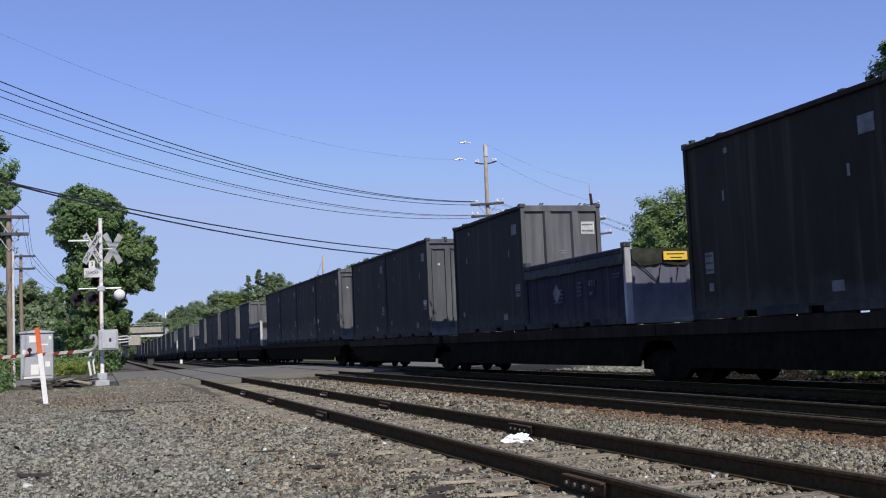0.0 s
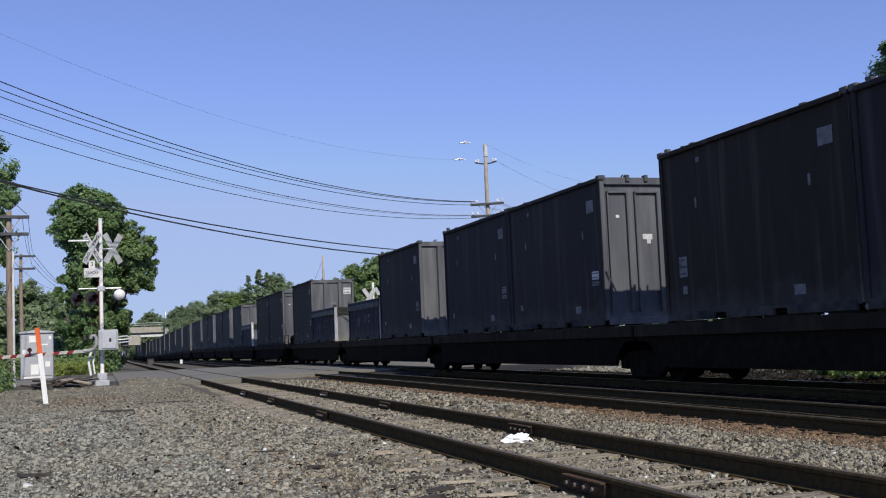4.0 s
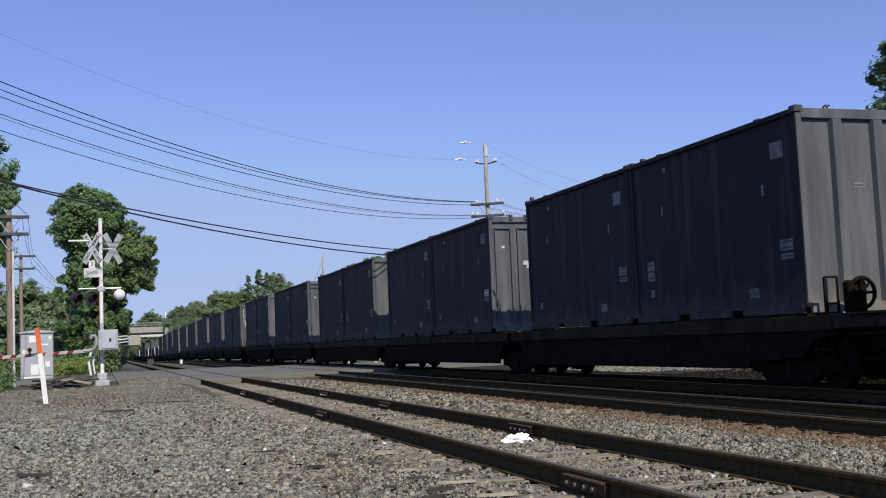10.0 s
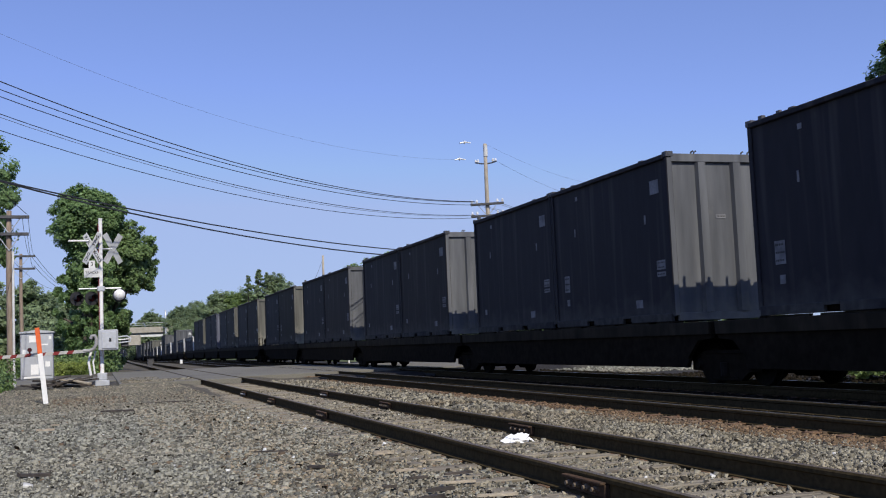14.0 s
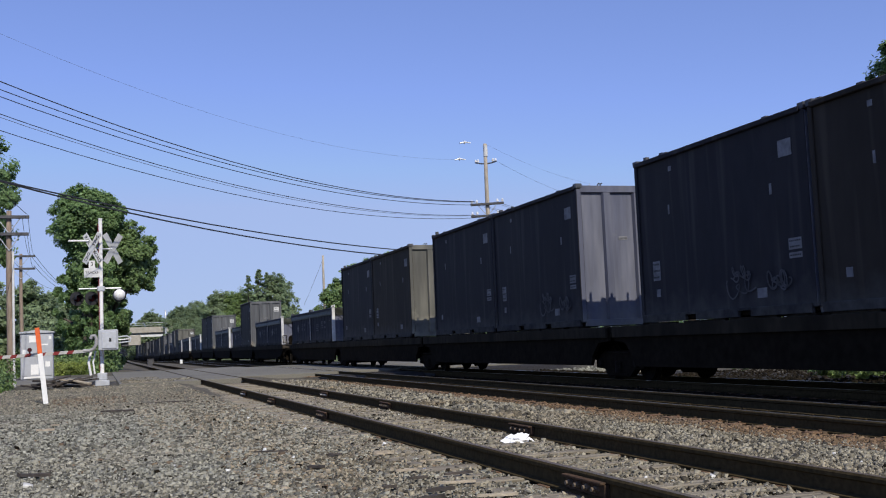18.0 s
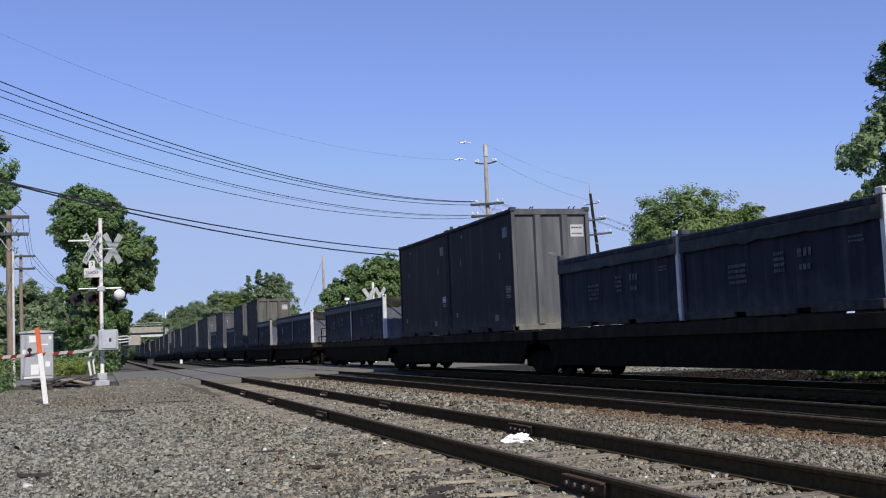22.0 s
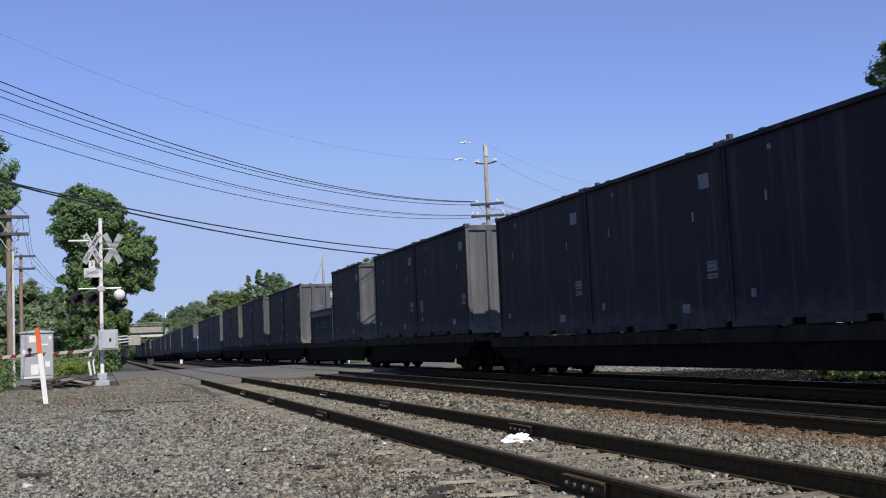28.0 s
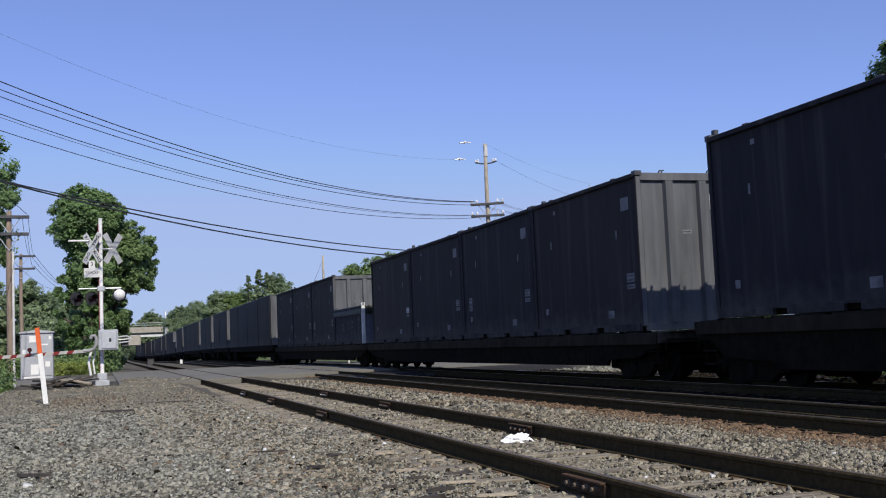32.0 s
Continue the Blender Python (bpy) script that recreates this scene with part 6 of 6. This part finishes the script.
pile = thing("scrap_pile", "heap of broken dark boards beside the signal", "scrap heap", at=pose(-1.35, 38.0, 0.1))
rng1 = random.Random(5)
for k in range(16):
    part("board", Build().box(-rng1.uniform(.3, .7), rng1.uniform(.3, .7), -0.07, 0.07, 0, 0.05, 0.005), WOOD_BURNT if k % 4 else WOOD_PALE, pile,
         at=pose(rng1.uniform(-.7, .8), rng1.uniform(-.3, .3), 0.03 + 0.018 * k, rng1.uniform(-8, 8), rng1.uniform(-14, 14), rng1.uniform(-40, 40)))

# crumpled white bag on the siding
n = 22
vs, fs = [], []
for j in range(9):
    for i in range(n):
        a, e = 2 * math.pi * i / n, j / 8 * math.pi / 2
        r = math.cos(e) * (1 + 0.55 * noise.noise((math.cos(a) * 2, math.sin(a) * 2, e * 3)) + 0.18 * noise.noise((math.cos(a) * 6, math.sin(a) * 6, e * 8)))
        vs.append((0.18 * r * math.cos(a), 0.12 * r * math.sin(a), max(0, 0.085 * math.sin(e) * (1 + 0.6 * noise.noise((math.cos(a) * 2.5, math.sin(a) * 2.5, e * 4 + 3)) + 0.3 * noise.noise((math.cos(a) * 7, math.sin(a) * 7, e * 9))))))
for j in range(8):
    fs += [(j * n + i, j * n + (i + 1) % n, (j + 1) * n + (i + 1) % n, (j + 1) * n + i) for i in range(n)]
solid("plastic_bag", Build().add(vs, fs), BAG, "crumpled white plastic bag between the siding rails", "bag", at=pose(4.45, 11.25, 0.0, 0, 0, 15))


# ---- loose stones ----
def stones(label, regions, material, seed, name="gravel", lift=0.0, flat=0.62, tilt=0.55):
    """Angular stones: each region is x0, x1, y0, y1, count, smallest, largest."""
    rng = np.random.default_rng(seed)
    base = np.array([[-1, -1, -1], [1, -1, -1], [1, 1, -1], [-1, 1, -1], [-.75, -.8, 1], [.7, -.75, 1], [.8, .7, 1], [-.7, .75, 1]], dtype=float)
    quads = np.array([[4, 5, 6, 7], [0, 1, 5, 4], [1, 2, 6, 5], [2, 3, 7, 6], [3, 0, 4, 7]])      # undersides lie in the dirt
    allv, allf, o = [], [], 0
    for x0, x1, y0, y1, count, s0, s1 in regions:
        u = rng.random(count)
        y = y0 * (y1 / y0) ** u if y0 > 1 else y0 + (y1 - y0) * u
        x = rng.uniform(x0, x1, count)
        s = s0 * (s1 / s0) ** (rng.random(count) ** 1.6)
        v = base[None] * (1 + rng.uniform(-.72, .45, (count, 8, 3)))
        v = v * (s[:, None, None] * rng.uniform(.45, 1.35, (count, 1, 3)) * np.array([1, 1, flat]) * 0.5)
        a, b2, c2 = rng.uniform(0, 6.28, count), rng.uniform(-tilt, tilt, count), rng.uniform(-tilt, tilt, count)
        ca, sa = np.cos(a), np.sin(a)
        v = np.stack([v[..., 0], v[..., 1] * np.cos(b2)[:, None] - v[..., 2] * np.sin(b2)[:, None], v[..., 1] * np.sin(b2)[:, None] + v[..., 2] * np.cos(b2)[:, None]], axis=2)
        v = np.stack([v[..., 0] * ca[:, None] - v[..., 1] * sa[:, None], v[..., 0] * sa[:, None] + v[..., 1] * ca[:, None], v[..., 2]], axis=2)
        z = np.array([ground_height(px, py) for px, py in zip(x, y)]) + s * rng.uniform(0.05, 0.4, count) + lift
        v += np.stack([x, y, z], axis=1)[:, None, :]
        f = quads[None] + (np.arange(count) * 8)[:, None, None] + o
        allv.append(v.reshape(-1, 3))
        allf.append(f.reshape(-1, 4))
        o += count * 8
    return solid(name, soup(name, np.concatenate(allv), np.concatenate(allf), material), None, label, "gravel", kind="stuff")


stones("grey crushed stone of the gravel lot", ((-1.2, 1.7, 6.0, 14, 29000, 0.014, 0.05), (1.7, 3.3, 6.0, 14, 7000, 0.014, 0.05), (-2.6, 1.4, 13, 24, 15500, 0.02, 0.058), (1.4, 3.3, 13, 24, 3500, 0.02, 0.058), (-2.6, 3.3, 23, 27, 1500, 0.02, 0.045)), STONE, 401)
stones("fine grey gravel at the far end of the lot", ((-4.0, 3.3, 23, 38, 15000, 0.017, 0.04),), STONE_FINE, 415)
stones("earthy crushed stone towards the siding", ((1.2, 3.3, 6.0, 14, 11000, 0.014, 0.05), (0.6, 3.3, 13, 24, 7500, 0.02, 0.058), (-4.0, 3.3, 23, 38, 2500, 0.025, 0.055)), STONE_WARM, 414)
stones("grey crushed stone under and behind the camera", ((-5.0, 3.3, -4.0, 6.0, 7000, 0.025, 0.06), (-5.0, -1.2, 1.5, 14, 5000, 0.025, 0.06)), STONE, 412)
stones("grey ballast stone between the rails", ((3.5, 4.75, 5, 14, 11000, 0.012, 0.042), (3.5, 4.75, 13, 30, 4200, 0.018, 0.045), (4.95, 7.4, 5, 16, 46000, 0.011, 0.044), (4.95, 7.2, 15, 38, 9000, 0.035, 0.09)), BALLAST, 402, flat=0.8, tilt=1.0)
stones("ballast strewn over the siding ties", ((3.5, 4.75, 5, 12, 1500, 0.016, 0.045), (3.5, 4.75, 11, 30, 1900, 0.022, 0.055), (2.0, 3.3, 6, 14, 2600, 0.016, 0.045)), BALLAST, 411, lift=0.016)
stones("loose gravel at the edge of the road", ((0.7, 3.25, 38.5, 42.5, 1300, 0.02, 0.055), (0.7, 2.2, 42, 47, 400, 0.02, 0.05)), BALLAST, 413, lift=0.05)
stones("rust-stained ballast along the main line", ((7.3, 7.78, 6, 42, 6500, 0.022, 0.05), (6.9, 7.3, 6, 30, 1800, 0.022, 0.05)), STONE_RUST, 403, lift=0.012)
stones("sooty ballast between the main line rails", ((7.98, 9.2, 8, 38, 4000, 0.03, 0.075),), STONE_SOOT_SHADE, 407)
stones("ballast stone around the train's track", ((9.45, 11.7, 10, 38, 7000, 0.04, 0.085),), STONE_SOOT_SHADE, 404)
stones("grey stone beyond the train's track", ((16.4, 20.0, 31, 38, 1500, 0.05, 0.1),), STONE, 406)
# this strip is dark mostly for shade, carried by the stone colour
stones("stone beside the train's track, darkened by soot and painted shade", ((13.9, 16.4, 12, 38, 4000, 0.05, 0.09), (16.4, 20, 14, 29, 2500, 0.05, 0.09)), STONE_SOOT_SHADE, 410)
PALE_AT = ((1.15, 10.67), (1.93, 11.42), (3.1, 12.05), (1.63, 8.58), (2.83, 9.45), (-0.67, 10.58), (2.72, 15.08), (1.79, 12.47), (2.39, 18.45))
stones("pale stones scattered over the lot", ((-1.0, 3.2, 6.5, 24, 170, 0.014, 0.036), (3.5, 4.75, 6, 22, 30, 0.02, 0.045), (5.0, 7.3, 6, 18, 60, 0.018, 0.045), *((x, x + 0.02, y, y + 0.02, 1, 0.06, 0.075) for x, y in PALE_AT)), WHITE_POST, 405, "pale_stones")
stones("brown stones and dirt clods over the lot", ((-1.5, 3.2, 6.5, 30, 700, 0.02, 0.06), (-1.2, 0.6, 26.5, 30, 350, 0.025, 0.055)), STONE_BROWN, 408, "brown_stones")
stones("dark cinders over the lot", ((-1.5, 3.2, 6.5, 30, 900, 0.02, 0.06), (3.5, 7.0, 6.5, 20, 300, 0.025, 0.06)), STONE_SOOT_SHADE, 409, "cinders")


# ---- what moves: the train rolls towards and past the camera ----
def motions():
    x = (X_TRAIN[0] + X_TRAIN[1]) / 2
    for ob, s, z in TRAIN:
        times = {0.0, 32.0}
        for y in (900, 700, 550, 450, 380, 330, 295, 260, 230, 200, 170, 140, 105, 70, 35):
            t = round((s - y) / SPEED * FPS) / FPS
            if 0.4 < t < 31.6:
                times.add(t)
        rows = []
        for t in sorted(times):
            y = s - SPEED * t
            turn = math.degrees(math.atan((bend(y - 3) - bend(y + 3)) / 6))
            rows.append((t, pose(x + bend(y), y, z + dip(y), 0, 0, turn)))
        walk(ob, rows)


motions()
